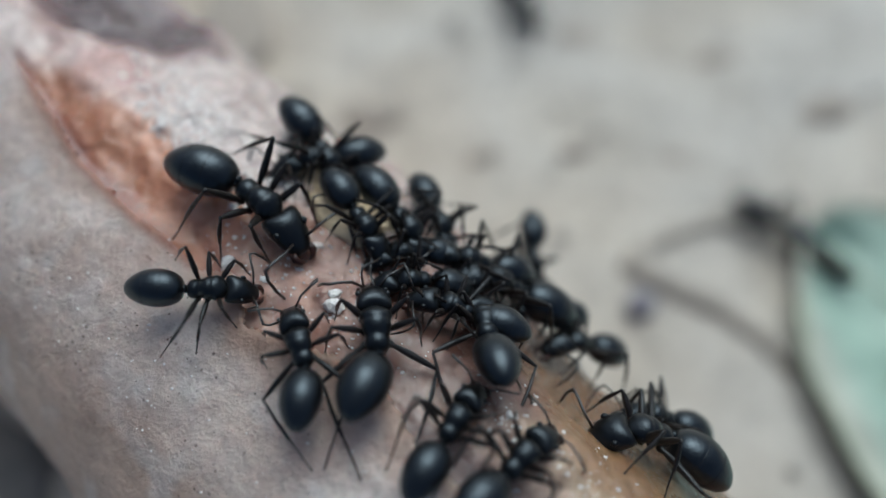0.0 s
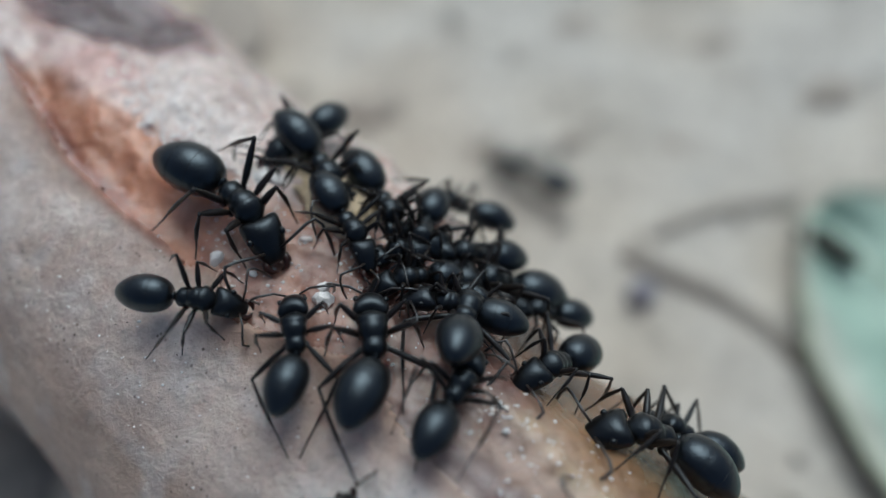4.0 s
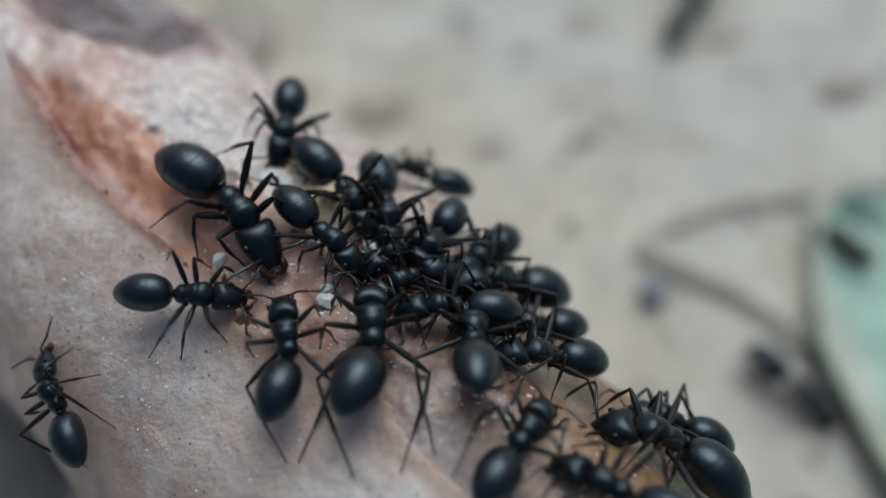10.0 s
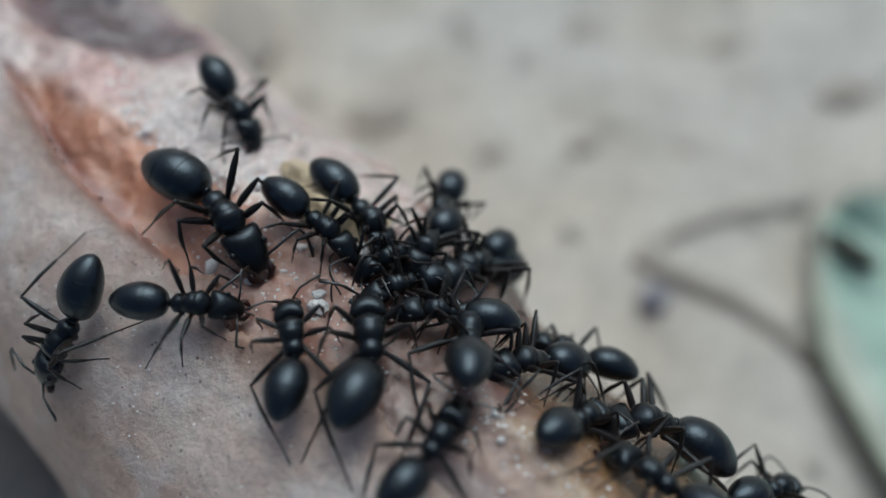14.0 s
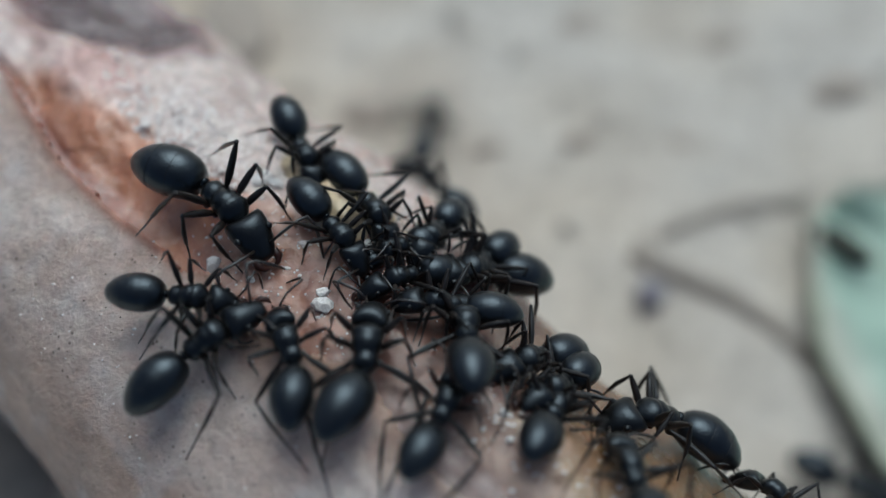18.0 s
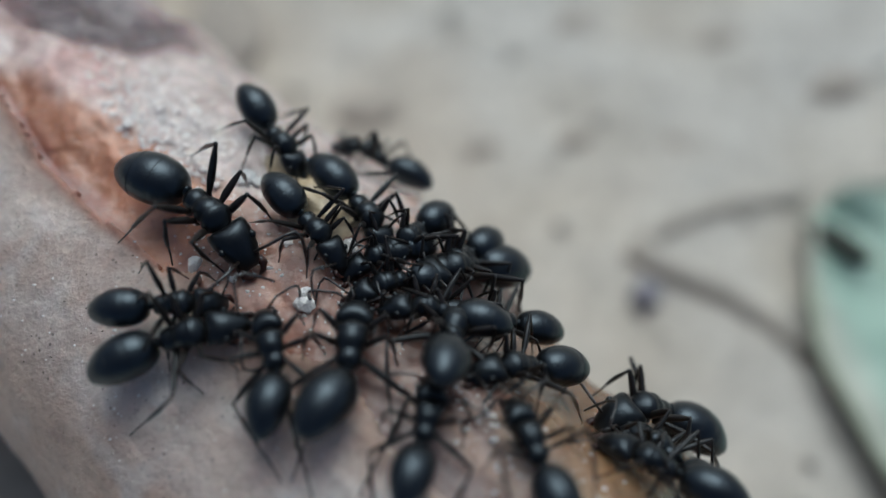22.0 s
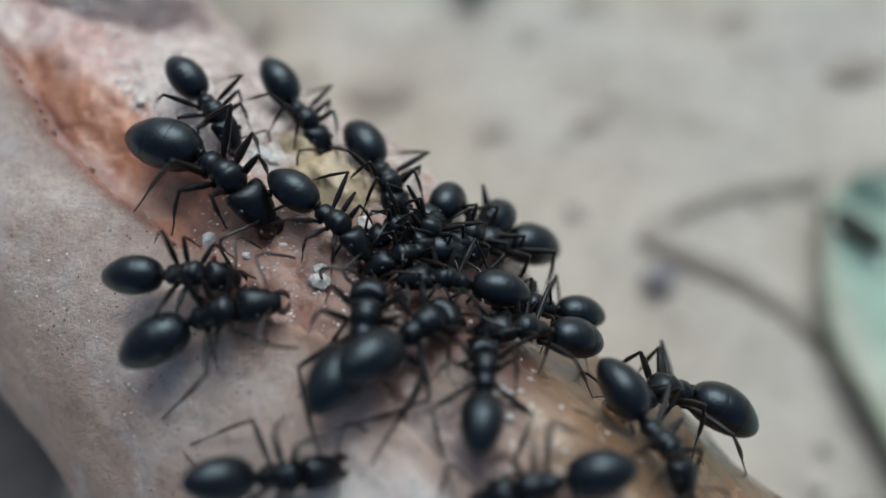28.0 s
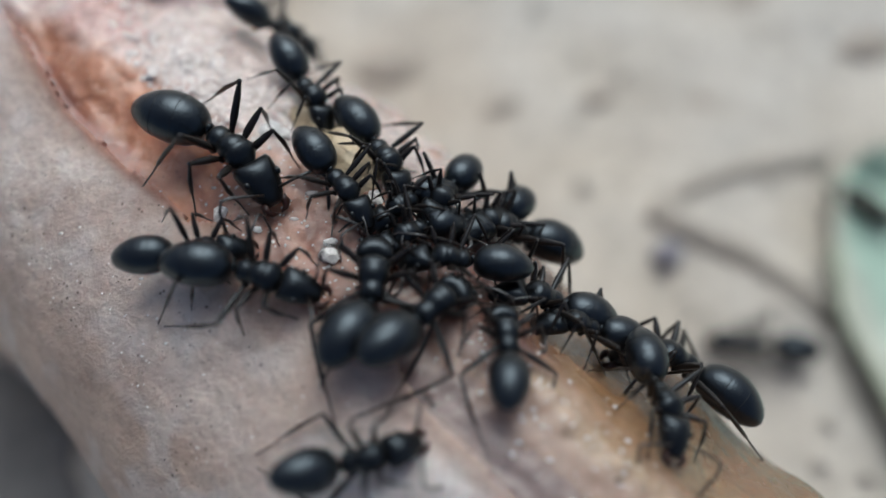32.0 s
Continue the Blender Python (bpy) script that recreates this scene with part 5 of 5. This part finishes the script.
PATHS["g1"] = [(0,27.06,11.43,-15.80,0,4,142),(0.5,22.45,10.34,-15.80,0,5,154),(0.75,22.82,9.47,-15.80,0,5,-149),(1,23.18,8.58,-15.80,0,4,-91),(1.25,20.04,9.65,-15.80,0,4,-139),(1.5,16.89,10.70,-15.80,0,4,173),(2,5.93,13.53,-15.80,0,4,167),(3,6.89,14.55,-15.80,0,4,154),(5.5,7.33,15.78,-15.80,0,4,134),(6,4.93,19.66,-15.80,0,3,122),(6.5,-2.23,18.38,-15.80,0,4,165),(7,-7.26,20.71,-15.80,0,4,155),(7.5,-7.40,23.15,-15.80,0,3,132),(8,-3.90,21.70,-15.80,0,4,105),(8.5,-8.38,30.11,-15.80,0,3,106),(9,-13.06,46.16,-15.80,0,2,100),(11,-9.48,47.36,-15.80,1,3,51),(13,-5.89,48.54,-15.80,1,4,2),(15,-2.31,49.72,-15.80,0,5,-47),(27,3.10,39.40,-15.80,0,5,-102),(28.5,2.64,30.68,-15.80,0,5,-102),(29,2.40,28.00,-15.80,0,4,-102),(29.4,-0.91,30.81,-15.80,0,8,-133),(29.95,-4.08,36.53,-15.80,-1,6,170),(30.5,-7.24,42.25,-15.80,0,3,114),(32,-14.94,62.59,-15.80,0,2,99)]
PATHS["g2"] = [(0,7.60,33.51,-15.80,0,3,-69),(1,8.66,26.96,-15.80,0,5,-65),(1.167,9.33,31.31,-15.80,1,5,-16),(1.333,10.01,35.66,-15.80,1,3,32),(1.5,10.70,40.00,-15.80,0,3,80),(2.833,16.92,39.19,-15.80,0,3,138),(4.167,23.16,38.39,-15.80,0,3,-165),(5.5,29.38,37.59,-15.80,0,3,-107),(6.5,24.64,21.09,-15.80,0,5,-119),(7,20.09,8.77,-15.80,0,5,-147),(7.5,18.45,5.28,-15.80,0,4,-158),(8,15.71,0.47,-15.80,0,4,-143),(8.5,13.21,-2.97,-15.80,0,6,-145),(8.75,13.81,-3.15,-15.80,1,7,-179),(9,14.44,-3.32,-15.80,0,9,148),(9.167,17.24,-1.88,-15.80,2,8,-159),(9.333,20.06,-0.46,-15.80,2,6,-106),(9.5,22.87,0.97,-15.80,0,5,-54),(10,25.39,-4.14,-15.80,0,4,-47),(10.5,25.12,-0.42,-15.80,0,6,-59),(10.75,23.86,-0.35,-15.80,0,5,1),(11,22.60,-0.27,-15.80,0,5,60),(11.5,21.55,21.21,-15.80,0,4,86),(12.5,23.59,46.72,-15.80,0,2,85),(14,27.97,41.30,-15.80,0,3,73),(14.167,27.32,36.91,-15.80,-1,4,131),(14.333,26.66,32.53,-15.80,-1,5,-171),(14.5,26.01,28.13,-15.80,0,6,-112),(15,22.77,34.80,-15.80,0,5,-149),(15.5,19.54,41.45,-15.80,0,5,174),(16,17.64,38.54,-15.80,0,5,-134),(16.5,15.73,35.62,-15.80,0,5,-82),(17,13.84,32.69,-15.80,0,5,-31),(17.25,9.97,27.77,-15.80,0,4,20),(17.5,6.11,22.84,-15.80,0,4,71),(18.5,-7.57,18.78,-15.80,0,4,83),(19,-12.93,29.56,-15.80,0,3,99),(19.5,-4.09,27.55,-15.80,0,4,102),(19.75,2.72,31.79,-15.80,0,4,53),(20,9.53,36.03,-15.80,0,5,4),(20.5,30.86,26.38,-15.80,0,5,37),(21.5,42.97,43.67,-15.80,0,2,47),(32,40.84,51.17,-15.80,0,2,49)]
PATHS["g3"] = [(0,46.25,15.03,-15.80,0,5,-28),(2.167,43.54,28.54,-15.80,0,5,-86),(4.333,40.84,42.06,-15.80,0,4,-144),(6.5,38.13,55.56,-15.80,0,4,158),(6.95,18.17,47.28,-15.80,0,4,-151),(7.4,-1.76,39.02,-15.80,0,4,-99),(7.6,-2.40,32.85,-15.80,0,4,-150),(7.8,-3.03,26.70,-15.80,0,4,159),(8,-3.67,20.53,-15.80,0,4,109),(8.167,-1.98,17.82,-15.80,1,4,66),(8.333,-0.29,15.12,-15.80,1,5,24),(8.5,1.39,12.41,-15.80,0,6,-18),(9,7.66,12.27,-15.80,0,4,-39),(9.25,10.59,14.59,-15.80,0,4,2),(9.5,13.51,16.90,-15.80,0,3,42),(10.3,26.42,40.63,-15.80,0,3,63),(11.15,28.89,46.35,-15.80,0,3,106),(12,31.35,52.09,-15.80,0,4,149),(13.75,19.56,48.18,-15.80,0,5,-174),(15.5,7.76,44.26,-15.80,0,6,-138),(16.1,3.48,31.12,-15.80,0,4,-113),(16.5,0.84,23.11,-15.80,0,5,-155),(16.667,1.17,28.27,-15.80,0,4,164),(16.833,1.49,33.41,-15.80,0,4,123),(17,1.81,38.55,-15.80,0,3,81),(18,9.91,46.99,-15.80,0,3,42),(19,18.04,55.43,-15.80,0,3,3),(20.25,31.66,38.19,-15.80,0,3,-44),(21.5,45.30,20.97,-15.80,0,3,-90),(22.1,41.81,13.67,-15.80,0,4,-123),(22.7,38.33,6.39,-15.80,0,6,-155),(23.1,28.19,5.55,-15.80,0,5,-161),(23.5,17.28,1.93,-15.80,0,4,-124),(24,16.58,1.12,-15.80,0,3,-115),(24.5,15.12,0.06,-15.80,0,3,-118),(24.75,14.56,0.76,-15.80,0,4,-172),(25,14.01,1.45,-15.80,0,4,134),(25.167,16.76,2.11,-15.80,0,4,94),(25.333,19.49,2.79,-15.80,0,5,54),(25.5,22.22,3.45,-15.80,0,5,14),(26.2,32.71,5.14,-15.80,0,5,8),(28,39.99,3.23,-15.80,0,6,-10),(28.4,36.70,1.91,-15.80,0,6,-66),(28.8,33.39,0.58,-15.80,0,5,-122),(29.2,30.09,-0.74,-15.80,0,5,-177),(30,23.39,-2.78,-15.80,0,5,-173),(31,22.35,-3.80,-15.80,0,5,-177),(32,21.02,-3.25,-15.80,0,4,174)]
PATHS["g4"] = [(0,72.00,-20.00,-15.20,0,0,170),(13,70.00,-18.00,-15.20,0,0,170),(15.2,37.94,-3.70,-15.20,0,3,160),(16,31.96,-7.77,-15.20,0,3,125),(16.5,27.90,-6.43,-15.20,0,3,92),(16.8,29.72,-5.47,-15.20,0,3,35),(17,30.65,-4.64,-15.20,0,3,15),(17.15,30.38,-5.44,-15.20,0,3,-50),(17.3,29.62,-6.31,-15.20,0,3,-100),(17.6,27.09,-7.01,-15.20,0,3,-147),(17.8,27.17,-8.95,-15.20,0,3,-85),(18,27.77,-10.70,-15.20,0,3,-25),(18.4,29.51,-13.95,-15.20,0,3,-20),(21,47.51,-27.95,-15.20,0,0,-40),(32,55.51,-33.95,-15.20,0,0,-60)]
PATHS["L"] = [(0,-3.42,-18.65,11.93,-21,-9,101),(3,-2.68,-17.86,12.41,-17,-3,102),(3.5,-3.19,-16.26,12.64,-13,-1,102),(4.5,-2.81,-18.81,12.11,-21,-6,104),(7.5,-4.16,-17.45,12.08,-20,-7,102),(8,-4.43,-16.51,12.29,-19,-2,108),(8.5,-6.11,-15.83,11.97,-26,12,143),(9,-8.33,-14.82,11.50,-30,14,149),(9.5,-10.16,-12.28,11.72,-21,-12,98),(10,-15.27,-11.04,9.83,-41,-7,121),(10.167,-14.09,-12.18,9.84,-25,-31,85),(10.333,-12.90,-13.32,9.85,8,-39,35),(10.5,-11.72,-14.46,9.86,35,-23,-11),(11.2,-8.23,-18.07,9.83,42,-9,-27),(13,-5.57,-19.53,10.53,16,-32,22),(22,-3.65,-18.39,11.92,-11,-17,73),(23,-3.66,-16.35,12.50,-8,-9,72),(23.5,-3.71,-15.77,12.61,-8,-7,76),(24,-4.20,-15.26,12.60,-7,-8,72),(24.5,-3.12,-14.62,12.90,-2,-5,59),(25,-2.67,-13.85,12.99,-0,-2,49),(25.5,-3.55,-14.42,12.87,3,-6,32),(26.5,-3.31,-16.63,12.49,1,-13,43),(28,-2.86,-20.91,11.21,-3,-29,52),(32,-2.86,-20.91,11.21,-3,-29,52)]
PATHS["W"] = [(0,-1.71,-7.24,11.83,14,-12,-172),(1,-1.14,-7.50,11.69,8,-20,-154),(2,-1.18,-7.20,11.64,13,-16,-166),(3,-1.33,-7.41,11.76,11,-15,-163),(6,-1.48,-7.49,11.83,12,-14,-164),(7,-1.59,-7.25,11.80,13,-13,-168),(8,-1.64,-7.70,11.96,9,-14,-160),(9,-1.53,-7.53,11.87,8,-17,-155),(10,-1.79,-7.53,11.94,5,-16,-147),(11,-1.77,-7.57,11.96,10,-14,-161),(12,-1.67,-7.25,11.82,17,-7,177),(13,-1.81,-7.28,11.87,14,-10,-174),(14,-1.63,-7.48,11.89,7,-16,-153),(17,-1.70,-7.35,11.87,9,-16,-158),(18,-1.80,-7.29,11.89,9,-15,-157),(19,-1.74,-7.48,11.92,5,-16,-146),(20,-1.72,-7.37,11.88,6,-17,-150),(21,-1.40,-6.88,11.61,13,-16,-164),(22,-1.59,-7.59,11.91,9,-15,-157),(23,-1.32,-7.33,11.71,5,-22,-145),(24,-1.72,-7.40,11.88,10,-12,-161),(25,-1.65,-6.46,11.57,16,-11,-173),(28,-1.48,-7.29,11.77,9,-16,-156),(29,-1.49,-7.05,11.70,12,-16,-163),(30,-1.54,-7.53,11.85,5,-17,-145),(31,-1.56,-7.19,11.78,9,-15,-156),(32,-1.76,-7.52,11.95,5,-15,-146)]
PATHS["Z"] = [(0,-2.13,-5.85,11.52,13,-16,-163),(1,-1.57,-6.10,11.40,6,-21,-146),(2,-1.61,-5.79,11.29,11,-18,-157),(3,-1.75,-6.03,11.45,9,-18,-153),(6,-1.89,-6.11,11.53,10,-18,-155),(7,-2.03,-5.88,11.49,11,-16,-159),(8,-2.05,-6.33,11.65,7,-17,-151),(9,-1.94,-6.13,11.54,6,-19,-146),(10,-2.21,-6.13,11.61,2,-19,-139),(11,-2.18,-6.20,11.64,8,-17,-153),(12,-2.10,-5.91,11.54,18,-9,-176),(13,-2.24,-5.91,11.57,13,-14,-165),(14,-2.05,-6.08,11.56,5,-19,-144),(17,-2.11,-5.96,11.53,7,-19,-149),(18,-2.20,-5.90,11.55,6,-18,-147),(19,-2.16,-6.10,11.59,2,-19,-137),(20,-2.13,-6.00,11.54,4,-20,-142),(21,-1.82,-5.45,11.22,10,-20,-154),(22,-1.99,-6.24,11.60,6,-18,-148),(23,-1.73,-5.92,11.35,2,-24,-138),(24,-2.14,-6.04,11.58,7,-17,-150),(25,-2.08,-5.08,11.17,14,-16,-163),(28,-1.89,-5.91,11.44,6,-21,-146),(29,-1.90,-5.61,11.32,9,-19,-153),(30,-1.92,-6.14,11.54,1,-21,-136),(31,-1.96,-5.79,11.40,6,-19,-146),(32,-2.17,-6.15,11.63,1,-18,-136)]
SIZES = {"A": 0.97, "B": 0.68, "C": 0.71, "D": 0.85, "E": 0.80, "F": 0.70, "G": 0.68, "H": 0.74, "I": 0.94, "J": 0.68, "M": 0.76, "N": 0.92, "O": 0.71, "X": 0.68, "T": 0.72, "S": 0.78, "U": 0.68, "V": 0.68, "K": 0.80, "P": 0.68, "Q": 0.68, "g1": 1.02, "g2": 1.02, "g3": 1.02, "g4": 1.02, "L": 0.68, "W": 0.64, "Z": 0.64}


ANTS = {}
for key in PATHS:
    model = large_ant if key in LARGE else small_ant
    ant = copy_thing(model, pose(0, 0, 0))
    size = SIZES[key]
    ant.scale = (size, size, size)
    if key in ANT_LABELS:
        tagged(ant, ANT_LABELS[key])
    if key[0] == "g":
        tagged(ant, group="ants on the ground")
    ANTS[key] = ant
for model in (large_ant, small_ant):
    for ob in (*model.children_recursive, model):
        bpy.data.objects.remove(ob)


def swing(base, rx=0.0, ry=0.0, rz=0.0):
    return Matrix.Translation(base) @ pose(0, 0, 0, rx, ry, rz)


def footing(p, on_soil):
    """The point of the meat or of the soil under p (millimetres)."""
    if on_soil:
        return Vector((p.x, p.y, GROUND - 0.1))
    d = np.array(p) - MID
    s, a, z = float(d @ ALONG), float(d @ ACROSS), float(d[2])
    phi = min(75.0, max(-75.0, math.degrees(math.atan2(-a, z))))
    if phi > float(hide_edge(s)):
        lift = 0.28 + 0.35 * fractal(np.array(s / 7 + 5), np.array(phi / 40 + 2), 2, 31)
    else:
        lift = meat_relief(np.array(s), np.array(phi))
    return Vector(meat_point(np.array(s), np.array(phi), np.array(float(lift))))


def bent(hip, toe, upper, lower, pole):
    """The knee between hip and toe, and the toe as far as the leg reaches."""
    d = toe - hip
    far = min(max(d.length, abs(upper - lower) * 1.05 + 0.05), (upper + lower) * 0.985)
    u = d.normalized()
    along = (upper ** 2 - lower ** 2 + far ** 2) / (2 * far)
    side = (pole - u * pole.dot(u)).normalized()
    return hip + u * along + side * math.sqrt(max(0.0, upper ** 2 - along ** 2)), hip + u * far


def body_curves(ant):
    """The ant's place and turn at a time, from its own keys."""
    keys = ant.animation_data
    curves = {(c.data_path, c.array_index): c for c in keys.action.layers[0].strips[0].channelbag(keys.action_slot).fcurves}

    def at(t):
        f = 1 + t * FPS
        place = Vector([curves["location", k].evaluate(f) for k in range(3)]) / MM
        turn = Quaternion([curves["rotation_quaternion", k].evaluate(f) for k in range(4)]).normalized()
        return place, turn
    return at


def step_feet(key, ant, rows):
    """Each foot holds its spot until the body has moved on, then steps after it."""
    size, at, on_soil = SIZES[key], body_curves(ant), key[0] == "g"
    rnd = random.Random(key + "feet")
    fixed = {round(r[0], 1) for r in rows} | {float(n) for n in range(33)}
    legs = [c for c in ant.children if c.name.split(".")[0] == "leg"]
    names = list(LEGS) * 2
    poses = [at(min(SECONDS, i / 10)) for i in range(int(SECONDS * 10) + 2)]
    for n, leg in enumerate(legs):
        name, side = names[n], 1 if n < 3 else -1
        hip0, knee0, toe0 = (Vector((q[0], q[1] * side, q[2])) for q in LEGS[name])
        thigh, shank = knee0 - hip0, toe0 - knee0
        (rx, ry), pole = REST[name]
        rx, ry, lift = FEET.get(key, {}).get((name, side), (rx + rnd.uniform(-0.35, 0.35), ry + rnd.uniform(-0.25, 0.25), 0))
        pole = Vector((pole[0], pole[1] * side, pole[2] + lift))
        hip = hip0 + Vector((0, 0, STAND))
        base, knee_base = leg.location.copy(), leg.children[0].location.copy()
        stance, thigh_rows, shin_rows, stepped = None, [], [], False
        for i in range(int(SECONDS * 10) + 1):
            t = i / 10
            place, turn = poses[i]
            # a tripod gait: alternate legs step on alternate tenths
            rest = place + turn @ (Vector((rx, ry * side, 0)) * size)
            moved = stance is None or ((rest - stance).length > 0.75 * size and (i + n) % 2 == 0) or (rest - stance).length > 1.5 * size
            if moved:
                ahead, ahead_turn = poses[i + 1]
                stance = footing(ahead + ahead_turn @ (Vector((rx, ry * side, 0)) * size), on_soil)
            if not (moved or stepped or t in fixed):
                continue
            stepped = moved
            toe = turn.inverted() @ (stance - place) / size
            knee, toe = bent(hip, toe, thigh.length, shank.length, pole)
            q = thigh.rotation_difference(knee - hip)
            r = shank.rotation_difference(q.inverted() @ (toe - knee))
            thigh_rows.append((t, Matrix.Translation(base) @ q.to_matrix().to_4x4()))
            shin_rows.append((t, Matrix.Translation(knee_base) @ r.to_matrix().to_4x4()))
        walk(leg, thigh_rows)
        walk(leg.children[0], shin_rows)


def motions():
    """Every ant's way over the meat or the soil, and the stir of its head, feelers, gaster and legs."""
    for key, ant in ANTS.items():
        rnd = random.Random(key)
        rows = PATHS[key]
        walk(ant, [(t, pose(x * MM, y * MM, z * MM, rx, ry, rz)) for t, x, y, z, rx, ry, rz in rows])
        hp, ht, gp, gt = CARRIAGE.get(key, (28 + rnd.uniform(-8, 8), rnd.uniform(-10, 10), rnd.uniform(-6, 10), rnd.uniform(-8, 8)))
        for child in ant.children:
            base = child.location.copy()
            kind = child.name.split(".")[0]
            if kind == "head":
                walk(child, [(t, swing(base, rnd.uniform(-5, 5), hp + rnd.uniform(-6, 6), ht + rnd.uniform(-7, 7))) for t in np.arange(0, SECONDS + 0.1, 0.8)])
                for feeler in child.children:
                    if feeler.name.startswith("antenna"):
                        f0 = feeler.location.copy()
                        walk(feeler, [(t, swing(f0, rnd.uniform(-12, 12), rnd.uniform(-15, 25), rnd.uniform(-25, 25))) for t in np.arange(0, SECONDS + 0.1, 0.4)])
            elif kind == "gaster":
                late, raised, turned = LATE.get(key, (99, 0, 0))
                walk(child, [(t, swing(base, 0, (raised if t > late else gp) + rnd.uniform(-3, 3), (turned if t > late else gt) + rnd.uniform(-2.5, 2.5)))
                             for t in np.arange(0, SECONDS + 0.1, 1.6)])
        step_feet(key, ant, rows)


motions()
